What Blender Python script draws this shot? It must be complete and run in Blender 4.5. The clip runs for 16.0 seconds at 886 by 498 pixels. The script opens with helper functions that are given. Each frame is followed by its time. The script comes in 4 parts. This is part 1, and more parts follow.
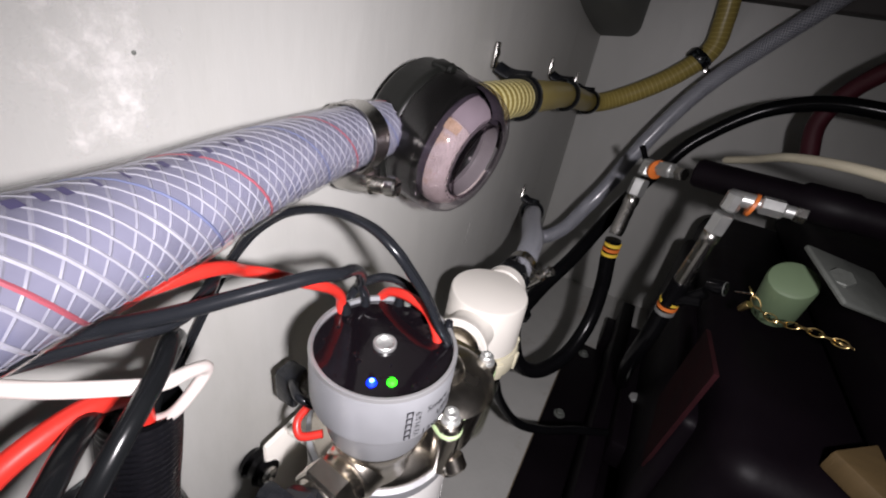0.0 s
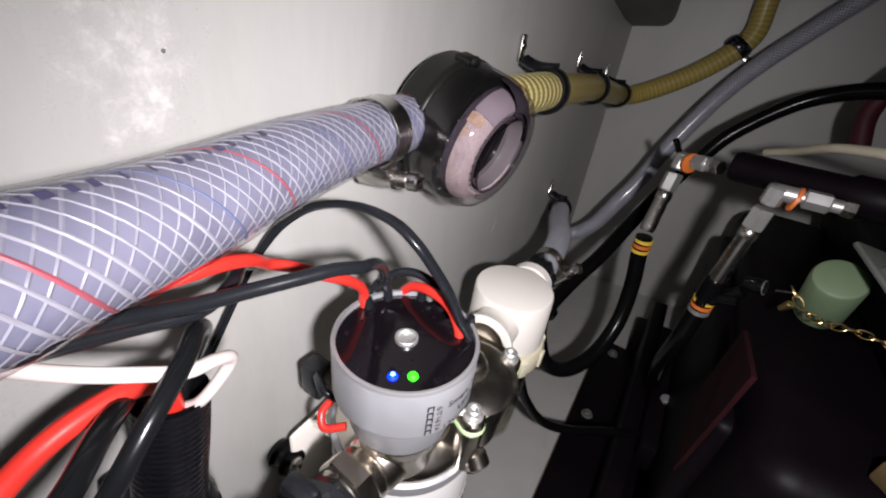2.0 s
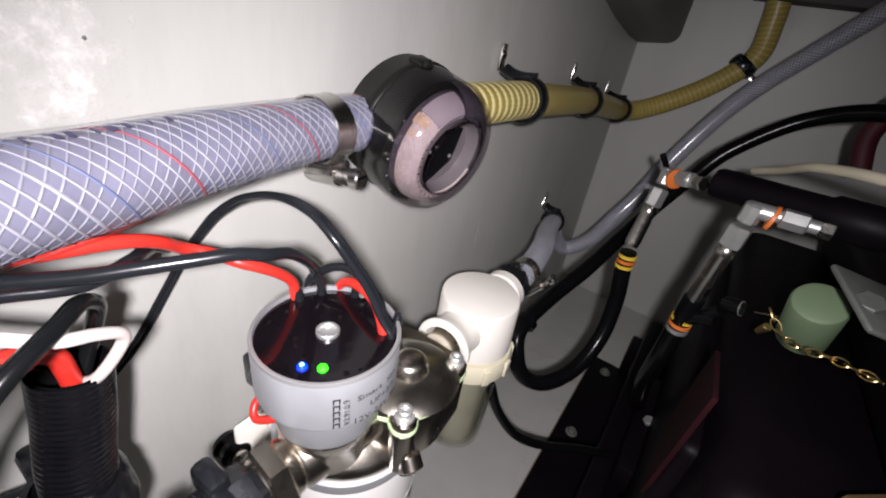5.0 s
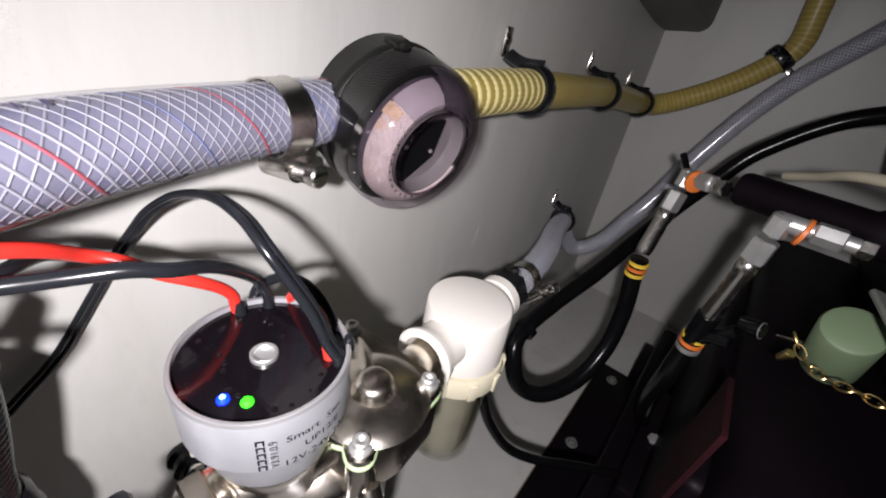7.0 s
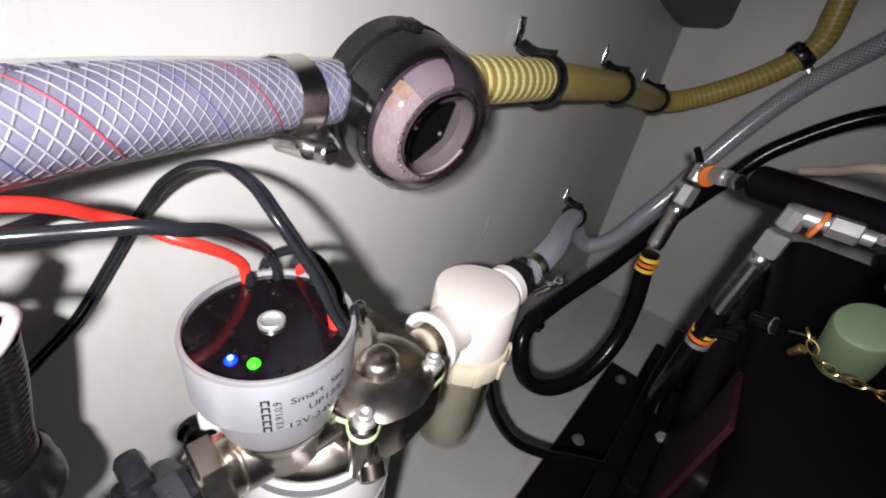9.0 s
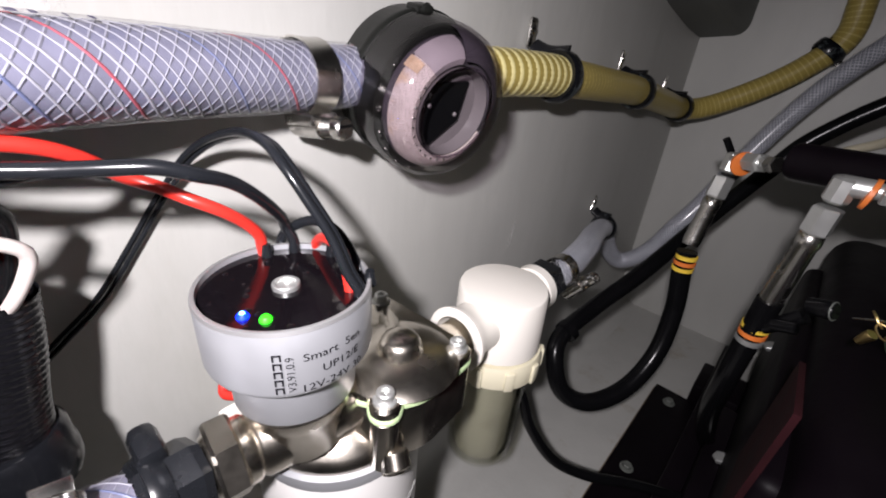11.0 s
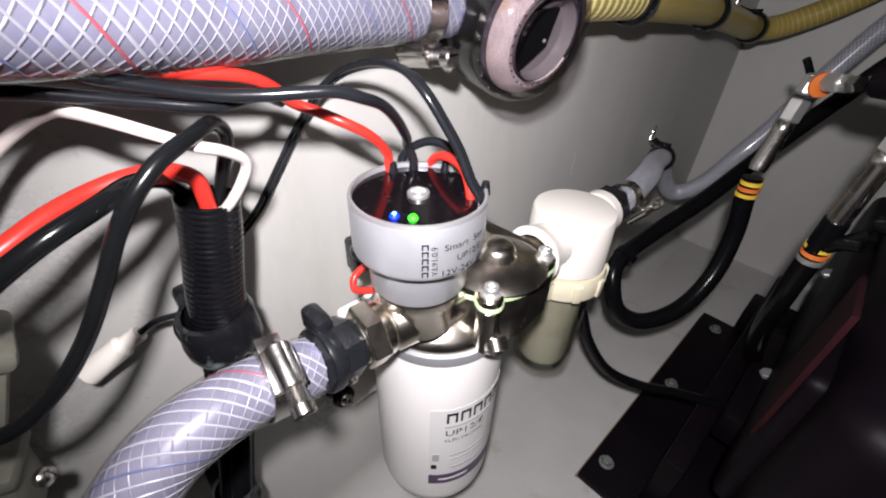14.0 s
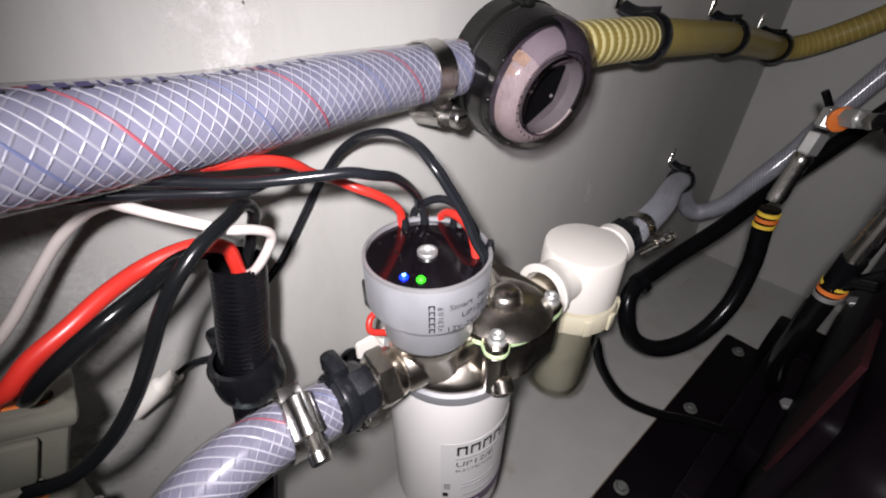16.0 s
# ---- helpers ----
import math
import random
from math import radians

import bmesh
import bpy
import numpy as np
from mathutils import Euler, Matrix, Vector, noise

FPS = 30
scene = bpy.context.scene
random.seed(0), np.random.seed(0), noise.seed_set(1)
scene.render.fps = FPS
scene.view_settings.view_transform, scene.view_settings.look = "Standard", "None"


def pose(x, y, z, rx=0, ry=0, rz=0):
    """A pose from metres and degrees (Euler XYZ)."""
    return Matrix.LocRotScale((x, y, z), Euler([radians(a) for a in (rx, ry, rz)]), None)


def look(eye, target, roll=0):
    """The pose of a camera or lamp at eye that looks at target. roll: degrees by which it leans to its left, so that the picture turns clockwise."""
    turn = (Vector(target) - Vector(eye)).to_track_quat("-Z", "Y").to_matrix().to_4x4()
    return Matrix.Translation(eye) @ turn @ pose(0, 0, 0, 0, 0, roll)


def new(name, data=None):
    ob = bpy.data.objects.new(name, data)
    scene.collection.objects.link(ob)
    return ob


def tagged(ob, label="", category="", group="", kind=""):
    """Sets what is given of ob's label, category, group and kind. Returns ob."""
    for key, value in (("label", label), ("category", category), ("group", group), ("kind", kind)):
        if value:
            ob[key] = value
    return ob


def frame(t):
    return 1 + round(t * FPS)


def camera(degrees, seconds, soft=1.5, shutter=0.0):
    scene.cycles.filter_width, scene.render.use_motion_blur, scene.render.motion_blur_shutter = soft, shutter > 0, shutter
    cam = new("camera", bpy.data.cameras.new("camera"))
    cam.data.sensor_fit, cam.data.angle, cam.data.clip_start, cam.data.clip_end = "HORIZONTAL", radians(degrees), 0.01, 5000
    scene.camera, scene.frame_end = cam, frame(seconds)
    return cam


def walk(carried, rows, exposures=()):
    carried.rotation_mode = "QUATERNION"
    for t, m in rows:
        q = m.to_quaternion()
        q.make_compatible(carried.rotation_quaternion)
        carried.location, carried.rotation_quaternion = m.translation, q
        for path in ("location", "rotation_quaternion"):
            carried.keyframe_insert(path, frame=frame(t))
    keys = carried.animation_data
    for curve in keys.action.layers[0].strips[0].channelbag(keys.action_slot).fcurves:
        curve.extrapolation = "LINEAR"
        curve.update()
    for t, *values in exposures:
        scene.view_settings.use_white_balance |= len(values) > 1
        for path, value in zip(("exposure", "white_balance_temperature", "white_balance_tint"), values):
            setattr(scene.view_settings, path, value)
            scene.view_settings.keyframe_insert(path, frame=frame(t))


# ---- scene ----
from mathutils import geometry

cam = camera(93.0, 16.0, soft=2.0)
PATH = [
    (0, (0.171, 0.118, 0.59), (-0.515, 1.697, -0.427), 9.7),
    (0.5, (0.177, 0.118, 0.586), (-0.554, 1.668, -0.445), 8.8),
    (1, (0.178, 0.123, 0.599), (-0.577, 1.662, -0.431), 8.3),
    (1.5, (0.176, 0.117, 0.586), (-0.599, 1.639, -0.455), 8.0),
    (2, (0.173, 0.12, 0.588), (-0.619, 1.631, -0.455), 7.7),
    (2.5, (0.171, 0.122, 0.591), (-0.639, 1.621, -0.456), 7.5),
    (3, (0.168, 0.124, 0.593), (-0.653, 1.613, -0.46), 8.2),
    (3.5, (0.167, 0.132, 0.6), (-0.656, 1.618, -0.456), 9.7),
    (4, (0.168, 0.142, 0.613), (-0.658, 1.626, -0.442), 9.9),
    (4.5, (0.192, 0.14, 0.608), (-0.63, 1.629, -0.444), 10.3),
    (4.7, (0.21, 0.139, 0.589), (-0.652, 1.634, -0.422), 9.4),
    (6.8, (0.218, 0.185, 0.586), (-0.714, 1.61, -0.464), 9.5),
    (7, (0.214, 0.184, 0.585), (-0.708, 1.606, -0.477), 10.0),
    (7.5, (0.213, 0.182, 0.583), (-0.727, 1.592, -0.48), 10.0),
    (8, (0.216, 0.18, 0.582), (-0.734, 1.581, -0.484), 10.2),
    (8.5, (0.211, 0.18, 0.585), (-0.745, 1.575, -0.482), 10.3),
    (9, (0.223, 0.18, 0.577), (-0.745, 1.567, -0.49), 10.2),
    (9.2, (0.239, 0.176, 0.56), (-0.759, 1.558, -0.485), 9.5),
    (11.3, (0.238, 0.178, 0.542), (-0.928, 1.536, -0.35), 4.8),
    (11.5, (0.237, 0.179, 0.545), (-0.941, 1.539, -0.329), 4.7),
    (12, (0.229, 0.174, 0.55), (-0.987, 1.516, -0.298), 4.8),
    (12.5, (0.215, 0.139, 0.534), (-1.0, 1.397, -0.436), 4.4),
    (13, (0.236, 0.128, 0.545), (-0.934, 1.313, -0.562), 3.7),
    (13.5, (0.242, 0.125, 0.54), (-0.914, 1.293, -0.599), 2.8),
    (14, (0.238, 0.123, 0.544), (-0.918, 1.274, -0.613), 2.3),
    (14.5, (0.246, 0.109, 0.534), (-0.939, 1.218, -0.633), 1.2),
    (15, (0.242, 0.101, 0.528), (-0.976, 1.164, -0.65), 0.1),
    (15.5, (0.237, 0.116, 0.548), (-0.994, 1.17, -0.625), -0.3),
    (16, (0.241, 0.131, 0.577), (-0.996, 1.205, -0.571), 0.4),
]
walk(cam, [(t, look(eye, target, roll)) for t, eye, target, roll in PATH],
     exposures=((0.0, -1.05), (4.5, -0.92), (8.0, -0.74), (9.2, -0.72), (12.0, -0.8), (13.2, -0.84), (14.5, -0.42), (15.0, -0.38), (15.5, -0.75), (16.0, -1.02)))

# ---------------------------------------------------------------- light
world = bpy.data.worlds.new("world")
scene.world = world
world.use_nodes = True
world.node_tree.nodes["Background"].inputs[0].default_value = (0.80, 0.88, 1.0, 1)
world.node_tree.nodes["Background"].inputs[1].default_value = 0.012

torch = bpy.data.lights.new("torch", "SPOT")
torch.energy, torch.spot_size, torch.spot_blend = 24.5, radians(128), 1.0
torch.color, torch.shadow_soft_size = (1.0, 0.94, 0.99), 0.010
torch_ob = new("torch", torch)
torch_ob.matrix_world = look((0.246, 0.098, 0.616), (0.02, 0.585, 0.185))

# ---------------------------------------------------------------- materials


def mat(name, color, rough=0.5, metal=0.0, vary=0.12, scale=40.0, bump=0.0, bump_scale=200.0, stretch=(1, 1, 1),
        coat=0.0, stain=None, stain_scale=6.0, stain_amount=0.5, spec=0.5):
    """A surface with broad and fine variation, and a fine relief."""
    m = bpy.data.materials.new(name)
    m.use_nodes = True
    nt = m.node_tree
    b = nt.nodes["Principled BSDF"]
    b.inputs["Roughness"].default_value = rough
    b.inputs["Metallic"].default_value = metal
    b.inputs["Coat Weight"].default_value = coat
    b.inputs["Specular IOR Level"].default_value = spec
    tc = nt.nodes.new("ShaderNodeTexCoord")
    mp = nt.nodes.new("ShaderNodeMapping")
    mp.inputs["Scale"].default_value = stretch
    nt.links.new(tc.outputs["Object"], mp.inputs[0])
    n1 = nt.nodes.new("ShaderNodeTexNoise")
    n1.inputs["Scale"].default_value, n1.inputs["Detail"].default_value = scale, 6
    nt.links.new(mp.outputs[0], n1.inputs["Vector"])
    ramp = nt.nodes.new("ShaderNodeMix")
    ramp.data_type = "RGBA"
    lo = [max(0, c * (1 - vary)) for c in color]
    hi = [min(1, c * (1 + vary)) for c in color]
    ramp.inputs[6].default_value, ramp.inputs[7].default_value = (*lo, 1), (*hi, 1)
    nt.links.new(n1.outputs["Fac"], ramp.inputs[0])
    out = ramp.outputs[2]
    if stain:
        n2 = nt.nodes.new("ShaderNodeTexNoise")
        n2.inputs["Scale"].default_value, n2.inputs["Detail"].default_value = stain_scale, 8
        n2.inputs["Roughness"].default_value = 0.65
        nt.links.new(mp.outputs[0], n2.inputs["Vector"])
        cr = nt.nodes.new("ShaderNodeMapRange")
        cr.inputs[1].default_value, cr.inputs[2].default_value = 0.56, 0.72
        cr.inputs[4].default_value = stain_amount
        nt.links.new(n2.outputs["Fac"], cr.inputs[0])
        mx = nt.nodes.new("ShaderNodeMix")
        mx.data_type = "RGBA"
        mx.inputs[7].default_value = (*stain, 1)
        nt.links.new(cr.outputs[0], mx.inputs[0])
        nt.links.new(out, mx.inputs[6])
        out = mx.outputs[2]
    nt.links.new(out, b.inputs["Base Color"])
    rr = nt.nodes.new("ShaderNodeMapRange")
    rr.inputs[3].default_value, rr.inputs[4].default_value = max(0.02, rough - 0.08), min(1, rough + 0.10)
    nt.links.new(n1.outputs["Fac"], rr.inputs[0])
    nt.links.new(rr.outputs[0], b.inputs["Roughness"])
    if bump:
        n3 = nt.nodes.new("ShaderNodeTexNoise")
        n3.inputs["Scale"].default_value, n3.inputs["Detail"].default_value = bump_scale, 4
        nt.links.new(mp.outputs[0], n3.inputs["Vector"])
        bp = nt.nodes.new("ShaderNodeBump")
        bp.inputs["Strength"].default_value, bp.inputs["Distance"].default_value = bump, 0.001
        nt.links.new(n3.outputs["Fac"], bp.inputs["Height"])
        nt.links.new(bp.outputs[0], b.inputs["Normal"])
    return m


def clear(name, tint, gloss=0.06, ior=1.45):
    """Clear plastic: lets light straight through, with a sheen at its surface."""
    m = bpy.data.materials.new(name)
    m.use_nodes = True
    nt = m.node_tree
    nt.nodes.remove(nt.nodes["Principled BSDF"])
    tr, gl = nt.nodes.new("ShaderNodeBsdfTransparent"), nt.nodes.new("ShaderNodeBsdfGlossy")
    fr, mx = nt.nodes.new("ShaderNodeLayerWeight"), nt.nodes.new("ShaderNodeMixShader")
    po, ad = nt.nodes.new("ShaderNodeMath"), nt.nodes.new("ShaderNodeMath")
    po.operation, po.inputs[1].default_value = "POWER", 4.0
    ad.operation, ad.inputs[1].default_value, ad.inputs[2].default_value = "MULTIPLY_ADD", 0.55, ((ior - 1) / (ior + 1)) ** 2
    tr.inputs[0].default_value = (*tint, 1)
    gl.inputs["Roughness"].default_value = gloss
    fr.inputs[0].default_value = 0.5
    nt.links.new(fr.outputs["Facing"], po.inputs[0])
    nt.links.new(po.outputs[0], ad.inputs[0])
    nt.links.new(ad.outputs[0], mx.inputs[0])
    nt.links.new(tr.outputs[0], mx.inputs[1])
    nt.links.new(gl.outputs[0], mx.inputs[2])
    nt.links.new(mx.outputs[0], nt.nodes["Material Output"].inputs[0])
    return m


def lit(name, color, strength):
    m = bpy.data.materials.new(name)
    m.use_nodes = True
    b = m.node_tree.nodes["Principled BSDF"]
    b.inputs["Base Color"].default_value = (*color, 1)
    b.inputs["Emission Color"].default_value = (*color, 1)
    b.inputs["Emission Strength"].default_value = strength
    return m


GELCOAT = mat("grey_gelcoat", (0.43, 0.43, 0.405), 0.42, vary=0.15, scale=14, bump=0.35, bump_scale=90, stretch=(1, 1, 0.3),
              stain=(0.34, 0.34, 0.31), stain_scale=7, stain_amount=0.65)
GELCOAT_DIRTY = mat("dirty_gelcoat", (0.43, 0.43, 0.405), 0.5, vary=0.12, scale=18, bump=0.4, bump_scale=120,
                    stain=(0.28, 0.22, 0.15), stain_scale=14, stain_amount=0.65)


def smear(name, color, fade, scale):
    """Paint that lies on the wall in patches, thinning out from its middle."""
    m = mat(name, color, 0.6, vary=0.06, scale=60)
    nt = m.node_tree
    tc, n = nt.nodes.new("ShaderNodeTexCoord"), nt.nodes.new("ShaderNodeTexNoise")
    n.inputs["Scale"].default_value, n.inputs["Detail"].default_value, n.inputs["Roughness"].default_value = scale, 10, 0.7
    nt.links.new(tc.outputs["Object"], n.inputs["Vector"])
    mp, gr = nt.nodes.new("ShaderNodeMapping"), nt.nodes.new("ShaderNodeTexGradient")
    gr.gradient_type = "SPHERICAL"
    mp.inputs["Scale"].default_value = (1, 2, 2)
    mp.inputs["Location"].default_value = (0, -1, -1)
    nt.links.new(tc.outputs["Generated"], mp.inputs[0])
    nt.links.new(mp.outputs[0], gr.inputs[0])
    su, rg = nt.nodes.new("ShaderNodeMath"), nt.nodes.new("ShaderNodeMapRange")
    su.operation, su.inputs[1].default_value = "MULTIPLY_ADD", 0.45
    nt.links.new(gr.outputs["Fac"], su.inputs[0])
    nt.links.new(n.outputs["Fac"], su.inputs[2])
    rg.inputs[1].default_value, rg.inputs[2].default_value, rg.inputs[4].default_value = 0.58, 0.82, fade
    nt.links.new(su.outputs[0], rg.inputs[0])
    nt.links.new(rg.outputs[0], nt.nodes["Principled BSDF"].inputs["Alpha"])
    return m


PAINT_PATCH = smear("white_overspray", (0.74, 0.73, 0.70), 0.85, 55)
PAINT_FAINT = smear("thin_white_overspray", (0.66, 0.66, 0.63), 0.62, 60)
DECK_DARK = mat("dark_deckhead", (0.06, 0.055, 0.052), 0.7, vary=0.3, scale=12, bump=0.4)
# Bulkhead grey darkened: the shade up under the deck is in the colour.
LEDGE_SHADE = mat("ledge_grey_with_shade", (0.11, 0.115, 0.105), 0.6, vary=0.25, scale=14, bump=0.3)
CORE = mat("milky_hose_bore", (0.16, 0.16, 0.21), 0.35, vary=0.35, scale=50, stain=(0.075, 0.09, 0.19), stain_scale=17, stain_amount=0.75)
CORE_GREY = mat("grey_hose_bore", (0.19, 0.20, 0.22), 0.35, vary=0.25, scale=50)
THREAD = mat("white_thread", (0.29, 0.29, 0.325), 0.35, vary=0.35, scale=110)
THREAD_DIM = mat("dull_thread", (0.52, 0.53, 0.56), 0.4, vary=0.2, scale=90)
CORE_PALE = mat("pale_hose_bore", (0.175, 0.172, 0.22), 0.35, vary=0.25, scale=50)
THREAD_PALE = mat("pale_thread", (0.36, 0.36, 0.40), 0.35, vary=0.3, scale=110)
THREAD_UNDER = mat("sunken_thread", (0.21, 0.21, 0.25), 0.4, vary=0.40, scale=120)
THREAD_RED = mat("red_thread", (0.30, 0.07, 0.09), 0.4)
THREAD_BLUE = mat("blue_thread", (0.12, 0.14, 0.24), 0.4)
PVC = clear("clear_pvc", (0.97, 0.97, 0.985), 0.13)
SMOKE = clear("smoked_clear_cap", (0.76, 0.73, 0.76), 0.05, 1.6)
BOWL = clear("clear_filter_bowl", (0.92, 0.92, 0.88), 0.12, 1.5)
STEEL = mat("stainless_steel", (0.58, 0.565, 0.53), 0.24, 1.0, vary=0.12, scale=120, bump=0.08)
NICKEL = mat("nickel_plating", (0.70, 0.65, 0.57), 0.23, 1.0, vary=0.12, scale=60, bump=0.10, bump_scale=160)
ZINC = mat("zinc_plated_steel", (0.60, 0.61, 0.59), 0.36, 0.8, vary=0.12, scale=90)
ALU = mat("grey_anodised_aluminium", (0.44, 0.45, 0.47), 0.42, 0.60, vary=0.05, scale=90)
RIM = mat("bright_machined_edge", (0.60, 0.60, 0.60), 0.34, 0.8, vary=0.05)
EPOXY = mat("black_potting_resin", (0.004, 0.003, 0.004), 0.04, vary=0.3, scale=70, bump=0.10, bump_scale=110)
RUBBER = mat("black_rubber", (0.0035, 0.0035, 0.004), 0.20, vary=0.25, scale=60, bump=0.1, spec=0.16)
CABLE = mat("black_cable_jacket", (0.009, 0.010, 0.012), 0.22, vary=0.2, scale=60, bump=0.05, spec=0.35)
CABLE_BLACK = mat("thick_black_cable_jacket", (0.005, 0.0055, 0.006), 0.20, vary=0.25, scale=60, bump=0.06, spec=0.28)
CABLE_RED = mat("red_cable_jacket", (0.52, 0.026, 0.018), 0.33, vary=0.12, scale=60, bump=0.05)
CABLE_WHITE = mat("white_cable_jacket", (0.56, 0.51, 0.475), 0.4, vary=0.10, scale=60)
CONDUIT = mat("black_corrugated_plastic", (0.004, 0.004, 0.005), 0.16, vary=0.3, scale=50)
CLIP = mat("blackened_clip", (0.006, 0.0065, 0.008), 0.22, vary=0.4, scale=60, stain=(0.22, 0.26, 0.26), stain_scale=38, stain_amount=0.75, spec=0.4)
BLACK_PLASTIC = mat("black_moulded_plastic", (0.009, 0.010, 0.012), 0.26, vary=0.3, scale=50, bump=0.1, spec=0.4)
WHITE_PLASTIC = mat("white_moulded_plastic", (0.80, 0.77, 0.70), 0.40, vary=0.04, scale=30, bump=0.04)
RING_PLASTIC = mat("yellowed_clear_ring", (0.66, 0.62, 0.46), 0.3, vary=0.08, scale=50)
WHITE_CAN = mat("white_painted_canister", (0.80, 0.79, 0.76), 0.35, vary=0.03, scale=25, bump=0.03)
LABEL_GREY = mat("pale_label_film", (0.66, 0.66, 0.64), 0.35, vary=0.03)
LABEL_DARK = mat("dark_purple_print", (0.06, 0.03, 0.08), 0.4, vary=0.05)
INK = mat("black_print", (0.008, 0.0075, 0.010), 0.5, vary=0.05, spec=0.2)
HOSE_PRINT = mat("violet_hose_print", (0.05, 0.045, 0.10), 0.4, vary=0.3, scale=200)
INK_FAINT = mat("faint_grey_print", (0.36, 0.36, 0.37), 0.5, vary=0.05)
YELLOW_DARK = mat("olive_hose_wall", (0.34, 0.265, 0.07), 0.32, vary=0.14, scale=40)
YELLOW = mat("yellow_hose_rib", (0.74, 0.66, 0.31), 0.30, vary=0.10, scale=60)
YELLOW_OLD = mat("aged_yellow_rib", (0.50, 0.41, 0.14), 0.32, vary=0.12, scale=60)
MESH_BASKET = mat("stained_strainer_mesh", (0.40, 0.34, 0.325), 0.42, vary=0.5, scale=55, bump=1.0, bump_scale=900,
                  stain=(0.45, 0.27, 0.10), stain_scale=45, stain_amount=0.6)


def punched(m, scale, dark):
    """Rows of small holes over a surface."""
    nt = m.node_tree
    b = nt.nodes["Principled BSDF"]
    src = b.inputs["Base Color"].links[0].from_socket
    tc, vo, rg = nt.nodes.new("ShaderNodeTexCoord"), nt.nodes.new("ShaderNodeTexVoronoi"), nt.nodes.new("ShaderNodeMapRange")
    vo.inputs["Scale"].default_value, vo.inputs["Randomness"].default_value = scale, 0.15
    nt.links.new(tc.outputs["Object"], vo.inputs["Vector"])
    rg.inputs[1].default_value, rg.inputs[2].default_value, rg.inputs[3].default_value, rg.inputs[4].default_value = 0.25, 0.38, dark, 0.0
    nt.links.new(vo.outputs["Distance"], rg.inputs[0])
    mx = nt.nodes.new("ShaderNodeMix")
    mx.data_type = "RGBA"
    mx.inputs[7].default_value = (0.10, 0.08, 0.07, 1)
    nt.links.new(rg.outputs[0], mx.inputs[0])
    nt.links.new(src, mx.inputs[6])
    nt.links.new(mx.outputs[2], b.inputs["Base Color"])


punched(MESH_BASKET, 620, 0.35)
MAUVE = mat("mauve_basket_rim", (0.27, 0.235, 0.25), 0.4, vary=0.2, scale=60)
RUSTY = mat("rusty_basket_seam", (0.38, 0.27, 0.18), 0.6, vary=0.6, scale=160, bump=0.8, bump_scale=400, stain=(0.40, 0.20, 0.06), stain_scale=120, stain_amount=0.8)
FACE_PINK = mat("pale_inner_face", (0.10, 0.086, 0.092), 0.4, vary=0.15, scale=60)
GASKET = mat("green_gasket", (0.42, 0.55, 0.30), 0.6, vary=0.1)
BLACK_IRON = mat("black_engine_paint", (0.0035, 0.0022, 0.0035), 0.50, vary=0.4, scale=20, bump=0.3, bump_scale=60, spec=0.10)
RED_IRON = mat("dull_red_paint", (0.018, 0.003, 0.0045), 0.75, vary=0.8, scale=30, bump=0.3, spec=0.15)
GREEN_CAP = mat("pale_green_plastic", (0.15, 0.21, 0.12), 0.5, vary=0.1, scale=30)
CASTING = mat("worn_grey_casting", (0.14, 0.15, 0.135), 0.6, 0.3, vary=0.3, scale=40, bump=0.5)
BRASS = mat("brass_chain", (0.62, 0.46, 0.20), 0.3, 1.0, vary=0.15)
ORANGE = mat("orange_seal", (0.62, 0.16, 0.03), 0.45, vary=0.1)
YELLOW_BAND = mat("yellow_band", (0.70, 0.48, 0.05), 0.45, vary=0.08)
CONNECTOR = mat("grey_connector_plastic", (0.135, 0.135, 0.105), 0.6, vary=0.25, scale=40, bump=0.15, stain=(0.05, 0.05, 0.04), stain_scale=40, stain_amount=0.6)
CREAM = mat("cream_cable", (0.52, 0.48, 0.36), 0.45, vary=0.08)
MAROON = mat("maroon_hose", (0.05, 0.007, 0.012), 0.5, vary=0.2)
ELEMENT = mat("dull_mesh_element", (0.40, 0.39, 0.33), 0.45, 0.1, vary=0.3, scale=50, bump=0.6, bump_scale=500)
WOOD = mat("plywood", (0.085, 0.055, 0.02), 0.65, vary=0.3, scale=30, stretch=(1, 6, 1), bump=0.3)
RUST = mat("rust_edge", (0.20, 0.16, 0.11), 0.8, vary=0.4, scale=90)
LED_GREEN = lit("green_led", (0.03, 1.0, 0.01), 3.0)
LED_BLUE = lit("blue_led", (0.0, 0.02, 1.0), 6.0)
LED_CORE = lit("blue_led_core", (0.25, 0.75, 1.0), 5.0)
# Dark colour that stands in for the unlit inside of the strainer cap.
CAP_SHADE = mat("dark_cap_shade", (0.05, 0.043, 0.052), 0.30, vary=0.6, scale=38, stain=(0.012, 0.010, 0.015), stain_scale=30, stain_amount=0.8)
HOUSING = mat("black_strainer_plastic", (0.008, 0.0085, 0.0075), 0.36, vary=0.3, scale=50, bump=0.1, spec=0.16)

# ---------------------------------------------------------------- builders


def thing(name, at, label, category, group="", kind=""):
    ob = new(name)
    ob.empty_display_size = 0.01
    ob.location = at
    bpy.context.view_layer.update()
    return tagged(ob, label, category, group, kind)


